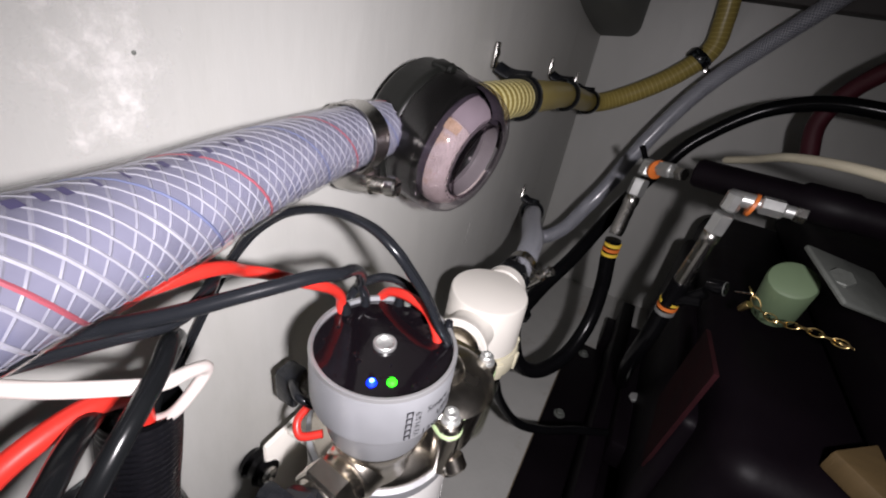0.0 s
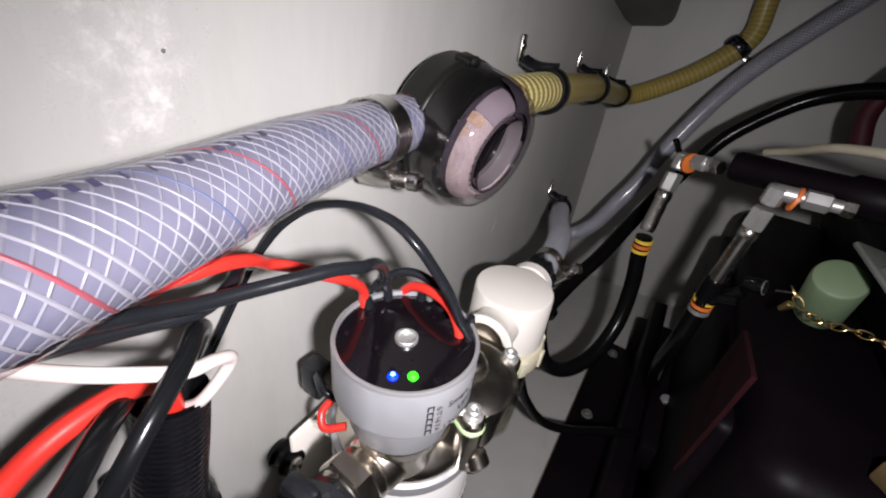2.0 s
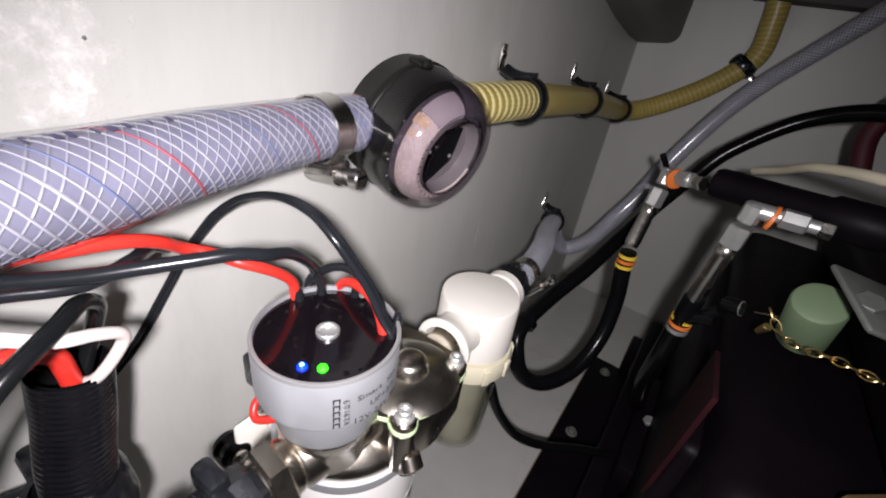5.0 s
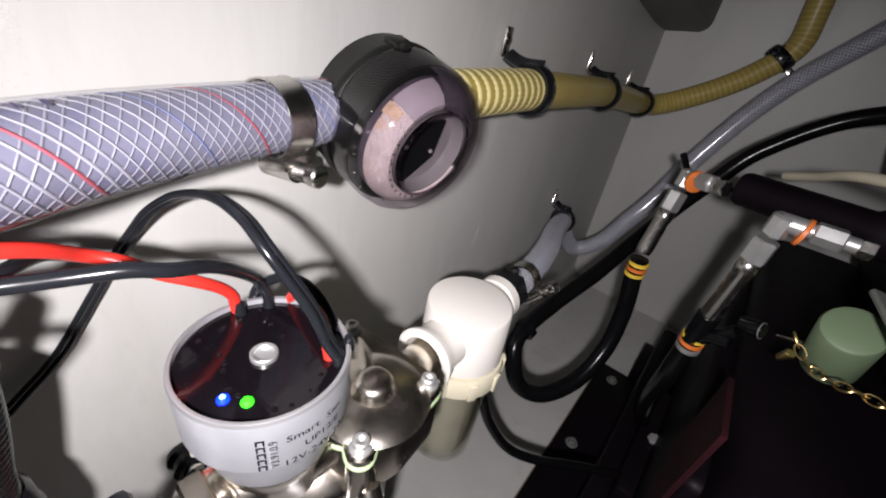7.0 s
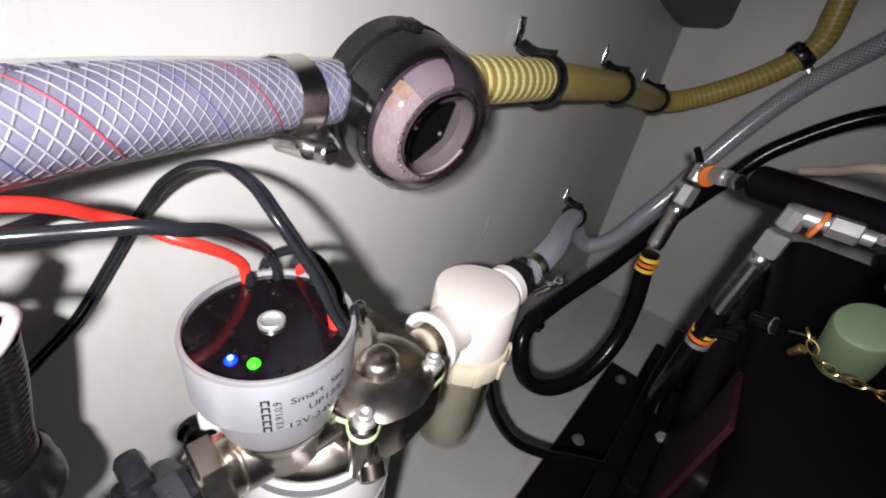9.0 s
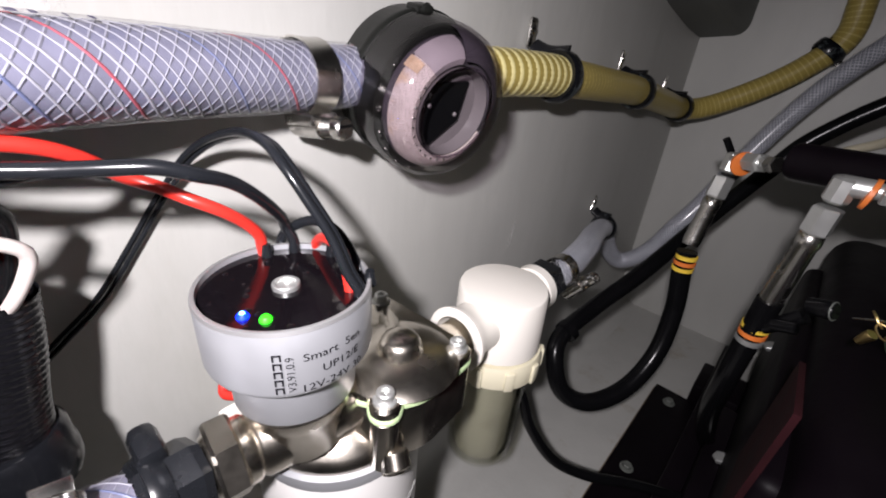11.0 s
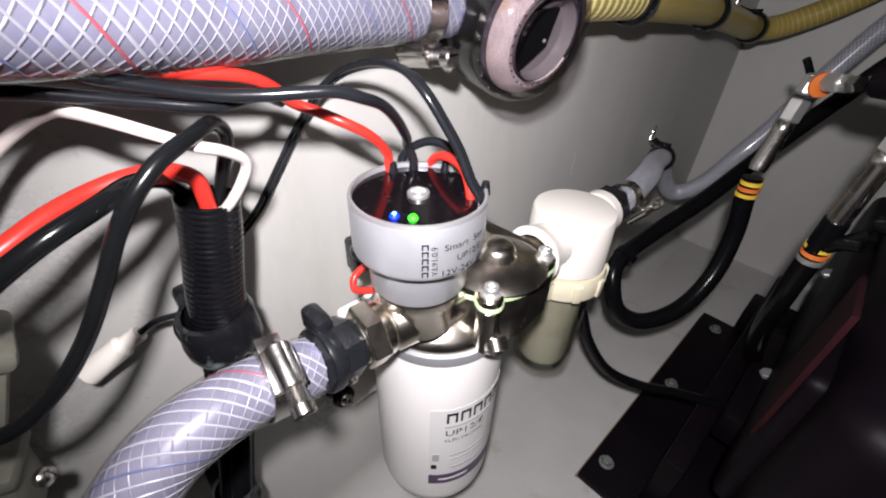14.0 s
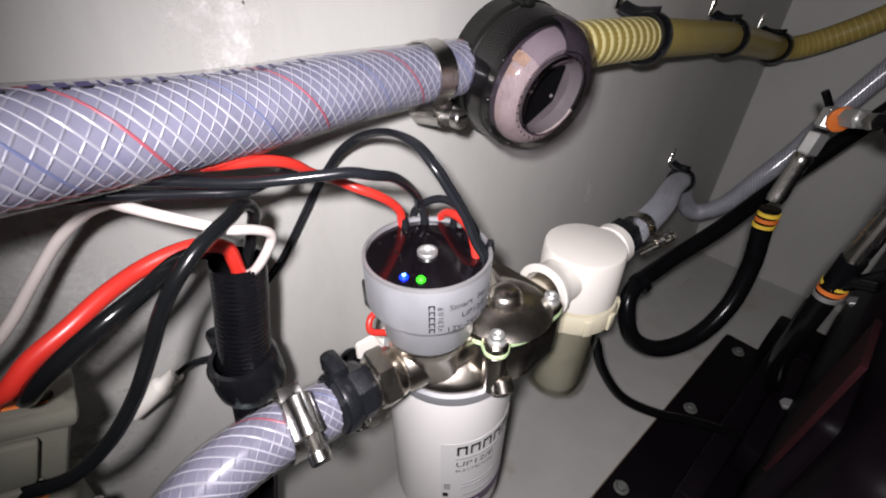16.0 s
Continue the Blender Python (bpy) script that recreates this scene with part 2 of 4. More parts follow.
def part(name, bm, material, parent=None, label="", smooth=True):
    me = bpy.data.meshes.new(name)
    bmesh.ops.recalc_face_normals(bm, faces=bm.faces)
    for f in bm.faces:
        f.smooth = smooth
    if smooth:
        for e in bm.edges:
            if len(e.link_faces) == 2 and e.calc_face_angle(0) > 0.7:
                e.smooth = False
    bm.to_mesh(me)
    bm.free()
    me.materials.append(material)
    ob = new(name, me)
    if parent:
        ob.parent = parent
        ob.matrix_parent_inverse = Matrix.Translation(-parent.matrix_world.translation) if parent.type == "EMPTY" else Matrix()
    if label:
        ob["label"] = label
    return ob


def solo(name, bm, material, label, category, kind="", group="", smooth=True):
    return tagged(part(name, bm, material, None, "", smooth), label, category, group, kind)


def spline(points, per=8):
    """Points on a smooth curve through the given ones."""
    p = [Vector(q) for q in points]
    p = [p[0] * 2 - p[1]] + p + [p[-1] * 2 - p[-2]]
    out = []
    for a, b, c, d in zip(p, p[1:], p[2:], p[3:]):
        for i in range(per):
            t = i / per
            out.append(0.5 * (2 * b + (c - a) * t + (2 * a - 5 * b + 4 * c - d) * t * t + (3 * b - a - 3 * c + d) * t ** 3))
    out.append(p[-2])
    return out


def even(line, step):
    """The same line with points about a step apart."""
    out, left = [line[0].copy()], step
    for a, b in zip(line, line[1:]):
        d, at = (b - a).length, 0.0
        while d - at >= left:
            at += left
            out.append(a.lerp(b, at / d))
            left = step
        left -= d - at
    if (out[-1] - line[-1]).length > step * 0.3:
        out.append(line[-1].copy())
    return out


def frames(line):
    """Along a line, at each point: the point, and two directions across that don't twist."""
    side, out = None, []
    for i, p in enumerate(line):
        ahead = (line[min(i + 1, len(line) - 1)] - line[max(i - 1, 0)]).normalized()
        if side is None:
            side = ahead.orthogonal().normalized()
        side = (side - ahead * side.dot(ahead)).normalized()
        out.append((p, side.copy(), ahead.cross(side)))
    return out


def sweep(line, radius, seg=14, caps=True, bm=None, flat=1.0):
    """A tube along a line; radius: a number or a function of the length gone."""
    bm = bm or bmesh.new()
    rings, gone = [], 0.0
    fr = frames(line)
    for i, (p, u, v) in enumerate(fr):
        if i:
            gone += (p - fr[i - 1][0]).length
        r = radius(gone) if callable(radius) else radius
        rings.append([bm.verts.new(p + u * math.cos(a) * r + v * math.sin(a) * r * flat) for a in (2 * math.pi * k / seg for k in range(seg))])
    for a, b in zip(rings, rings[1:]):
        for k in range(seg):
            bm.faces.new((a[k], a[(k + 1) % seg], b[(k + 1) % seg], b[k]))
    if caps:
        bm.faces.new(rings[0][::-1])
        bm.faces.new(rings[-1])
    return bm


def helix(line, radius, pitch, phase, thick, hand=1, bm=None, wide=1.0):
    """A flat thread wound along a line."""
    bm = bm or bmesh.new()
    fr, gone, last = frames(line), 0.0, None
    for i, (p, u, v) in enumerate(fr):
        if i:
            gone += (p - fr[i - 1][0]).length
        a = phase + hand * 2 * math.pi * gone / pitch
        n = u * math.cos(a) + v * math.sin(a)
        t = (v * math.cos(a) - u * math.sin(a)) * hand
        ahead = u.cross(v).normalized()
        way = (t * (2 * math.pi * radius) + ahead * pitch).normalized()
        s = n.cross(way).normalized()
        c = p + n * radius
        ring = [bm.verts.new(c + s * thick * wide), bm.verts.new(c + n * thick), bm.verts.new(c - s * thick * wide), bm.verts.new(c - n * thick)]
        if last:
            for k in range(4):
                bm.faces.new((last[k], last[(k + 1) % 4], ring[(k + 1) % 4], ring[k]))
        last = ring
    return bm


def lathe(profile, at, axis=(0, 0, 1), seg=40, bm=None, closed=True):
    """Turns a profile of (height along the axis, radius) round an axis."""
    bm = bm or bmesh.new()
    axis = Vector(axis).normalized()
    rot = axis.to_track_quat("Z", "Y")
    at = Vector(at)
    rings = []
    for h, r in profile:
        if r < 1e-6:
            rings.append([bm.verts.new(at + rot @ Vector((0, 0, h)))])
        else:
            rings.append([bm.verts.new(at + rot @ Vector((r * math.cos(2 * math.pi * k / seg), r * math.sin(2 * math.pi * k / seg), h))) for k in range(seg)])
    for a, b in zip(rings, rings[1:]):
        if len(a) == 1 and len(b) == 1:
            continue
        for k in range(seg):
            q = (k + 1) % seg
            if len(a) == 1:
                bm.faces.new((a[0], b[q], b[k]))
            elif len(b) == 1:
                bm.faces.new((a[k], a[q], b[0]))
            else:
                bm.faces.new((a[k], a[q], b[q], b[k]))
    if closed:
        for ring in (rings[0], rings[-1]):
            if len(ring) > 2:
                bm.faces.new(ring)
    return bm


def prism(at, axis, length, radius, sides=6, bevel=0.0012, bm=None, turn=0.0):
    """A nut or bolt head: a prism with worn edges."""
    out = bm or bmesh.new()
    b = bevel
    axis = Vector(axis).normalized()
    rot = axis.to_track_quat("Z", "Y")
    at = Vector(at)
    rings = []
    for h, r in ((0, radius - b), (b, radius), (length - b, radius), (length, radius - b)):
        rings.append([out.verts.new(at + rot @ Vector((r * math.cos(turn + 2 * math.pi * k / sides), r * math.sin(turn + 2 * math.pi * k / sides), h))) for k in range(sides)])
    for a, c in zip(rings, rings[1:]):
        for k in range(sides):
            out.faces.new((a[k], a[(k + 1) % sides], c[(k + 1) % sides], c[k]))
    out.faces.new(rings[0][::-1])
    out.faces.new(rings[-1])
    return out


def box(lo, hi, bevel=0.002, m=None, bm=None, steps=2):
    """A block with rounded edges, between two corners, turned by m."""
    one = bmesh.new()
    bmesh.ops.create_cube(one, size=1)
    lo, hi = Vector(lo), Vector(hi)
    for v in one.verts:
        v.co = Vector(((v.co.x + 0.5) * (hi.x - lo.x) + lo.x, (v.co.y + 0.5) * (hi.y - lo.y) + lo.y, (v.co.z + 0.5) * (hi.z - lo.z) + lo.z))
    if bevel:
        bmesh.ops.bevel(one, geom=one.edges[:] + one.verts[:], offset=bevel, segments=steps, affect="EDGES", profile=0.5)
    if m is not None:
        bmesh.ops.transform(one, matrix=m, verts=one.verts)
    if bm is None:
        return one
    me = bpy.data.meshes.new("join")
    one.to_mesh(me)
    one.free()
    bm.from_mesh(me)
    bpy.data.meshes.remove(me)
    return bm


def ball(at, r, bm=None, squash=(1, 1, 1)):
    bm = bm or bmesh.new()
    bmesh.ops.create_uvsphere(bm, u_segments=16, v_segments=10, radius=1, matrix=Matrix.Translation(at) @ Matrix.Diagonal((r * squash[0], r * squash[1], r * squash[2], 1)))
    return bm


def torus(at, axis, big, small, seg=40, tube=12, bm=None, arc=2 * math.pi, start=0.0):
    bm = bm or bmesh.new()
    rot = Vector(axis).normalized().to_track_quat("Z", "Y")
    at = Vector(at)
    closed = arc > 6.28
    rings = []
    for k in range(seg if closed else seg + 1):
        a = start + arc * k / seg
        rings.append([bm.verts.new(at + rot @ Vector(((big + small * math.cos(b)) * math.cos(a), (big + small * math.cos(b)) * math.sin(a), small * math.sin(b)))) for b in (2 * math.pi * j / tube for j in range(tube))])
    pairs = list(zip(rings, rings[1:])) + ([(rings[-1], rings[0])] if closed else [])
    for a, b in pairs:
        for j in range(tube):
            bm.faces.new((a[j], a[(j + 1) % tube], b[(j + 1) % tube], b[j]))
    if not closed:
        bm.faces.new(rings[0])
        bm.faces.new(rings[-1])
    return bm


def on_can(text, size, centre, radius, angle, z, material, parent, name, upright=False, squeeze=1.0, left=False):
    """Writing laid round an upright can: angle in degrees of its middle, seen from above."""
    cu = bpy.data.curves.new(name, "FONT")
    cu.body, cu.size, cu.align_x, cu.align_y, cu.resolution_u = text, size, "LEFT" if left else "CENTER", "CENTER", 3
    tmp = new(name + "_flat", cu)
    bpy.context.view_layer.update()
    me = bpy.data.meshes.new_from_object(tmp.evaluated_get(bpy.context.evaluated_depsgraph_get()))
    bpy.data.objects.remove(tmp)
    bm = bmesh.new()
    bm.from_mesh(me)
    for v in bm.verts:
        x, y = v.co.x * squeeze, v.co.y
        if upright:
            x, y = -y, x
        a = radians(angle) + x / radius
        v.co = (centre[0] + (radius + 0.0003) * math.cos(a), centre[1] + (radius + 0.0003) * math.sin(a), z + y)
    return part(name, bm, material, parent, smooth=False)


def patch_on_can(centre, radius, a0, a1, z0, z1, material, parent, name, lift=0.0002):
    """A thin label laid round an upright can."""
    bm = bmesh.new()
    n = 14
    cols = []
    for k in range(n + 1):
        a = radians(a0 + (a1 - a0) * k / n)
        cols.append([bm.verts.new((centre[0] + (radius + l) * math.cos(a), centre[1] + (radius + l) * math.sin(a), z)) for l in (0.0, lift) for z in (z0, z1)])
    for a, b in zip(cols, cols[1:]):
        bm.faces.new((a[2], b[2], b[3], a[3]))
        bm.faces.new((a[3], b[3], b[1], a[1]))
        bm.faces.new((a[0], b[0], b[2], a[2]))
    return part(name, bm, material, parent)


def braided_hose(name, points, r, label, core, pitch=0.074, count=13, marks=True, step=0.003, braid=None):
    line = even(spline(points), step)
    ob = thing(name, points[0], label, "hose")
    part("bore", sweep(line, r - 0.0018, 28), core, ob)
    rough = random.Random(5)
    for hand in (1, -1):
        bm, red, blue = bmesh.new(), bmesh.new(), bmesh.new()
        for k in range(count):
            ph = 2 * math.pi * k / count
            odd = marks and hand > 0 and k == 2
            odd2 = marks and hand > 0 and k == 7
            helix(line, r - (0.0013 if hand > 0 else 0.0016), pitch, ph + rough.uniform(-0.05, 0.05), 0.00024, hand, red if odd else blue if odd2 else bm, rough.uniform(1.7, 2.6) if hand > 0 else 2.0)
        part("braid", bm, THREAD_DIM if not marks else (braid or THREAD) if hand > 0 else THREAD_UNDER, ob, "reinforcing threads")
        if marks and hand > 0:
            part("red_thread", red, THREAD_RED, ob)
            part("blue_thread", blue, THREAD_BLUE, ob)
        else:
            red.free(), blue.free()
    part("jacket", sweep(line, r, 32, caps=False), PVC, ob, "clear glossy jacket")
    return ob


def worm_clamp(at, axis, r, screw_dir, label="stainless steel worm-drive hose clamp", width=0.011, big=1.0):
    """A hose clamp round an axis, its screw housing on the side that screw_dir names."""
    axis, d = Vector(axis).normalized(), Vector(screw_dir)
    d = (d - axis * d.dot(axis)).normalized()
    t = axis.cross(d)
    ob = thing("hose_clamp", at, label, "clamp")
    at = Vector(at)
    h = width / 2
    part("band", lathe([(-h, r + 0.0002), (-h, r + 0.0013), (-h * 0.5, r + 0.0009), (h * 0.5, r + 0.0009), (h, r + 0.0013), (h, r + 0.0002)], at, axis, 44, closed=False), STEEL, ob)
    m = Matrix((( *t, 0), (*d, 0), (*axis, 0), (0, 0, 0, 1))).transposed()
    m = Matrix.Translation(at + d * (r + 0.004)) @ m
    b = big
    part("screw_housing", lathe([(-0.010 * b, 0.0030 * b), (-0.0095 * b, 0.0054 * b), (0.0085 * b, 0.0054 * b), (0.0095 * b, 0.0044 * b), (0.0098 * b, 0)], at + d * (r + 0.0052 * b), t, 24), STEEL, ob)
    part("saddle", box((-0.010 * b, -0.0045, -h * 1.2), (0.009 * b, 0.0016 * b, h * 1.2), 0.0012, m), STEEL, ob)
    part("band_tail", box((0.006, -0.0050, -h * 0.9), (0.018, -0.0040, h * 0.9), 0.0004, m), STEEL, ob)
    for k in range(5):
        part("emboss", box((-0.006 * b + 0.0028 * b * k, 0.0062 * b, -0.0022 * b), (-0.0046 * b + 0.0028 * b * k, 0.0066 * b, 0.0022 * b), 0, m), CASTING, ob)
    seat = at + d * (r + 0.0055 * b)
    worm = lathe([(z, 0.0042 * b if i % 2 else 0.0034 * b) for i, z in enumerate(0.0006 * b * k for k in range(13))], seat - t * 0.0170 * b, t, 18)
    bolt = part("screw", prism(seat - t * 0.0225 * b, t, 0.006 * b, 0.0048 * b, 14, 0.0010, worm), STEEL, ob)
    part("slot", box((-0.0228 * b, 0.0008, -0.0036 * b), (-0.0223 * b, 0.0022, 0.0036 * b), 0, m), RUBBER, bolt)
    return ob


def wire(name, points, r, material, label, category="cable", seg=12, flat=1.0):
    return solo(name, sweep(even(spline(points), 0.003), r, seg, flat=flat), material, label, category)


def p_clip(at, axis, r, tab_dir, label, group="hose clips", wall=(1, 0, 0), root_at=0.010):
    """A cushioned clip round a hose with its screwed tab on the wall."""
    ob = thing("hose_clip", at, label, "clip", group)
    at, axis, d = Vector(at), Vector(axis).normalized(), Vector(tab_dir).normalized()
    part("cushion", lathe([(-0.007, r), (-0.0085, r + 0.0035), (-0.005, r + 0.005), (0.005, r + 0.005), (0.0085, r + 0.0035), (0.007, r)], at, axis, 36, closed=False), CLIP, ob, "black rubber cushion")
    w = Vector(wall)
    root = at + d * (r + 0.002)
    root -= w * (root.dot(w) - root_at)
    tab = Matrix.Translation(root) @ Matrix(((*w, 0), (*axis, 0), (*w.cross(axis), 0), (0, 0, 0, 1))).transposed()
    part("strap", sweep(spline([at + Vector((0, 0, 1)) * (r + 0.0035) + w * 0.006, at + d * (r + 0.0035), (at + d * (r + 0.006) + root) / 2, root + d * 0.006]), 0.0070, 12, flat=0.35), CLIP, ob)
    hang = root + d * 0.016
    part("tab", box((-0.0015, -0.0055, -0.012), (0.0015, 0.0055, 0.013), 0.0014, Matrix.Translation(hang) @ tab.to_3x3().to_4x4()), STEEL, ob, "bright steel tab")
    part("screw", lathe([(0, 0.0052), (0.0018, 0.0046), (0.0030, 0.0026), (0.0033, 0)], hang + w * 0.0014 + d * 0.003, w, 16), STEEL, ob)
    return ob

# ---------------------------------------------------------------- the space


def wall_left():
    """The long bulkhead, which rounds into the floor."""
    bm = bmesh.new()
    prof = [(-0.03, 1.0), (0.0, 1.0), (0.0, 0.4), (0.0, 0.05)] + [(0.05 - 0.05 * math.cos(a), 0.05 - 0.05 * math.sin(a)) for a in (radians(d) for d in range(10, 91, 10))] + [(0.05, -0.02), (-0.03, -0.02)]
    ends = []
    for i in range(24):
        y = -0.7 + 1.83 * i / 23
        ends.append([bm.verts.new((x, y, z)) for x, z in prof])
    n = len(prof)
    for a, b in zip(ends, ends[1:]):
        for k in range(n):
            bm.faces.new((a[k], a[(k + 1) % n], b[(k + 1) % n], b[k]))
    bm.faces.new(ends[0])
    bm.faces.new(ends[-1])
    return solo("wall_left", bm, GELCOAT, "light grey painted fibreglass bulkhead with brush marks", "wall", "structure")


wall_left()
solo("floor", box((0.0500, -0.7, -0.02), (1.3, 1.13, 0.0), 0), GELCOAT_DIRTY, "grey painted bilge floor with rusty stains", "floor", "structure", smooth=False)
solo("wall_back", box((-0.03, 1.1305, -0.02), (1.3, 1.16, 1.0), 0), GELCOAT, "grey painted end bulkhead in shade", "wall", "structure", smooth=False)
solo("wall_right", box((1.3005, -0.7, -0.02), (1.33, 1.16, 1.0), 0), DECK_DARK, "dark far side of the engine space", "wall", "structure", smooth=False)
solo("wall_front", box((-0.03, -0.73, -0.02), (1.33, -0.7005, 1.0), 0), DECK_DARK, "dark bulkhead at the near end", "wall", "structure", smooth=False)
ceil = bmesh.new()
box((-0.03, 0.62, 1.0005), (1.33, 1.16, 1.03), 0, None, ceil)
box((-0.03, -0.73, 1.0005), (0.02, 0.6195, 1.03), 0, None, ceil)
box((0.9, -0.73, 1.0005), (1.33, 0.6195, 1.03), 0, None, ceil)
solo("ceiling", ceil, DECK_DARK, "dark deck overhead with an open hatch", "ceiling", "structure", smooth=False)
solo("trim", box((0.16, 1.05, 0.660), (1.3, 1.128, 0.76), 0.004), DECK_DARK, "dark timber beam under the deck edge", "beam", "structure")

# ---------------------------------------------------------------- wall paint and marks


def splash(at, half, material, label):
    """A thin smear of paint on the bulkhead."""
    bm = bmesh.new()
    bm.faces.new([bm.verts.new((0.0005, at[0] + u * half[0], at[1] + v * half[1])) for u, v in ((-1, -1), (1, -1), (1, 1), (-1, 1))])
    return solo("paint_mark", bm, material, label, "paint mark", smooth=False)


splash((0.200, 0.557), (0.030, 0.055), PAINT_PATCH, "rough patch of whiter filler on the grey bulkhead")
splash((0.582, 0.334), (0.007, 0.026), PAINT_PATCH, "small white scuff on the grey bulkhead")
splash((0.215, 0.205), (0.040, 0.050), PAINT_FAINT, "faint white drips on the grey bulkhead")
splash((0.090, 0.435), (0.050, 0.080), PAINT_FAINT, "faint whiter smear on the grey bulkhead")
splash((0.060, 0.330), (0.050, 0.050), PAINT_FAINT, "faint whiter smear low on the bulkhead")
solo("paint_fleck", ball((0.0004, 0.211, 0.5575), 0.0008), CASTING, "tiny dark fleck on the bulkhead", "fleck")

# ---------------------------------------------------------------- the large braided hose and the strainer

HOSE = [(0.1019, -0.0745, 0.5501), (0.0913, 0.0196, 0.5407), (0.0729, 0.0940, 0.5313), (0.0533, 0.1692, 0.5222), (0.0365, 0.2294, 0.5192), (0.0262, 0.2794, 0.5165), (0.0222, 0.3132, 0.5152), (0.0212, 0.3500, 0.5145)]
main_hose = braided_hose("braided_hose", HOSE, 0.0182, "thick clear braided hose with red and blue threads", CORE)
hose_line = even(spline(HOSE), 0.001)
rnd = random.Random(11)
place = 0.105
while place < 0.300:
    long = rnd.choice((0.0022, 0.003, 0.0042))
    stretch = [i for i in range(len(hose_line)) if place <= i * 0.001 <= place + long]
    bm, last = bmesh.new(), None
    for i in stretch:
        ahead = (hose_line[i + 1] - hose_line[i - 1]).normalized()
        out = (Vector((0.30, -0.1, 1)) - ahead * Vector((0.30, -0.1, 1)).dot(ahead)).normalized()
        side = ahead.cross(out)
        row = [bm.verts.new(hose_line[i] + (out * math.cos(a) + side * math.sin(a)) * 0.0184) for a in (-0.09, 0.0, 0.09)]
        if last:
            for k in (0, 1):
                bm.faces.new((last[k], last[k + 1], row[k + 1], row[k]))
        last = row
    part("print_bar", bm, HOSE_PRINT, main_hose)
    place += long + rnd.choice((0.0014, 0.0018, 0.0055))
worm_clamp((0.0230, 0.3060, 0.5155), (-0.012, 0.10, -0.003), 0.0184, (0.12, 0.0, -1.0), width=0.015, big=1.25)

AX0, AX1 = Vector((0.004, 0.380, 0.5145)), Vector((0.078, 0.3715, 0.4990))
AXD = (AX1 - AX0).normalized()
strainer = thing("inline_strainer", AX0, "round black strainer with a smoky clear cap", "strainer")
part("housing", lathe([(0.006, 0.035), (0.008, 0.041), (0.012, 0.0446), (0.026, 0.0456), (0.0275, 0.0466), (0.031, 0.0466), (0.0325, 0.0454), (0.0325, 0.0425), (0.020, 0.0390), (0.020, 0)], AX0, AXD, 64), HOUSING, strainer)
part("inlet_port", lathe([(0, 0.0135), (0.05, 0.0135)], (0.0212, 0.333, 0.515), (-0.006, 0.06, 0), 28), HOUSING, strainer)
part("outlet_port", lathe([(0, 0.0150), (0.055, 0.0150)], (0.020, 0.385, 0.517), (0.02, 0.06, 0.0), 28), HOUSING, strainer)
cap = part("clear_cap", lathe([(0.0326, 0.0458), (0.054, 0.0455), (0.063, 0.0438), (0.0700, 0.0396), (0.0740, 0.0340), (0.0750, 0.0290), (0.0745, 0.0268), (0.072, 0.0258), (0.0715, 0.0256)], AX0, AXD, 64, closed=False), SMOKE, strainer, "smoky transparent cap")
part("sight_ring", torus(AX0 + AXD * 0.0728, AXD, 0.0262, 0.0009), SMOKE, cap)
E1 = (Vector((0, 1, 0)) - AXD * AXD.y).normalized()
E2 = AXD.cross(E1)


def sector(bm, start, stop):
    """Keeps the part of a turned mesh between two angles round the strainer."""
    gone = []
    for f in bm.faces:
        d = f.calc_center_median() - AX0
        a = math.degrees(math.atan2(d.dot(E2), d.dot(E1))) % 360
        if not start <= a <= stop:
            gone.append(f)
    bmesh.ops.delete(bm, geom=gone, context="FACES")
    return bm


q0 = AXD.to_track_quat("Z", "Y").to_matrix()
RING = [(0.040, 0.0390), (0.054, 0.0392), (0.062, 0.0378), (0.0675, 0.0345), (0.0700, 0.0305), (0.0695, 0.0282), (0.0690, 0.0270)]
part("mesh_basket", sector(lathe([(0.0580, 0.0386)] + RING[2:], AX0, AXD, 90, closed=False), 132, 335), MESH_BASKET, strainer, "stained metal mesh basket")
part("basket_shell", lathe([(h - 0.002, r - 0.0008) for h, r in RING[1:]], AX0, AXD, 90, closed=False), CAP_SHADE, strainer)
# Dark sheet added behind the cap's upper part, in place of shade inside.
part("cap_shade_sheet", sector(lathe([(0.0530, 0.0436), (0.0600, 0.0424), (0.0660, 0.0388), (0.0700, 0.0340), (0.0712, 0.0295)], AX0, AXD, 90, closed=False), 0, 94), CAP_SHADE, strainer)
part("basket_rim", sector(lathe([(0.0570, 0.0394)] + [(h + 0.0004, r + 0.0004) for h, r in RING[2:]], AX0, AXD, 90, closed=False), 94, 134), MAUVE, strainer, "plain mauve rim of the basket")
part("basket_seam", sector(lathe([(0.0572, 0.0397), (0.0624, 0.0386), (0.0664, 0.0360)], AX0, AXD, 180, closed=False), 136, 146), RUSTY, strainer, "rust-stained seam")
# Dark sleeve added so the clear cap's side reads as shaded.
part("cap_shade_sleeve", lathe([(0.0328, 0.0440), (0.0510, 0.0438), (0.0530, 0.0388)], AX0, AXD, 64, closed=False), HOUSING, strainer)
for k in range(9):
    a = radians(120 + 24 * k)
    off = q0 @ Vector((0.0408 * math.cos(a), 0.0408 * math.sin(a), 0.0530))
    part("basket_tab", box((-0.0006, -0.0022, -0.004), (0.0010, 0.0022, 0.003), 0.0005, Matrix.Translation(AX0 + off) @ q0.to_4x4() @ pose(0, 0, 0, 0, 0, math.degrees(a))), PVC, strainer)
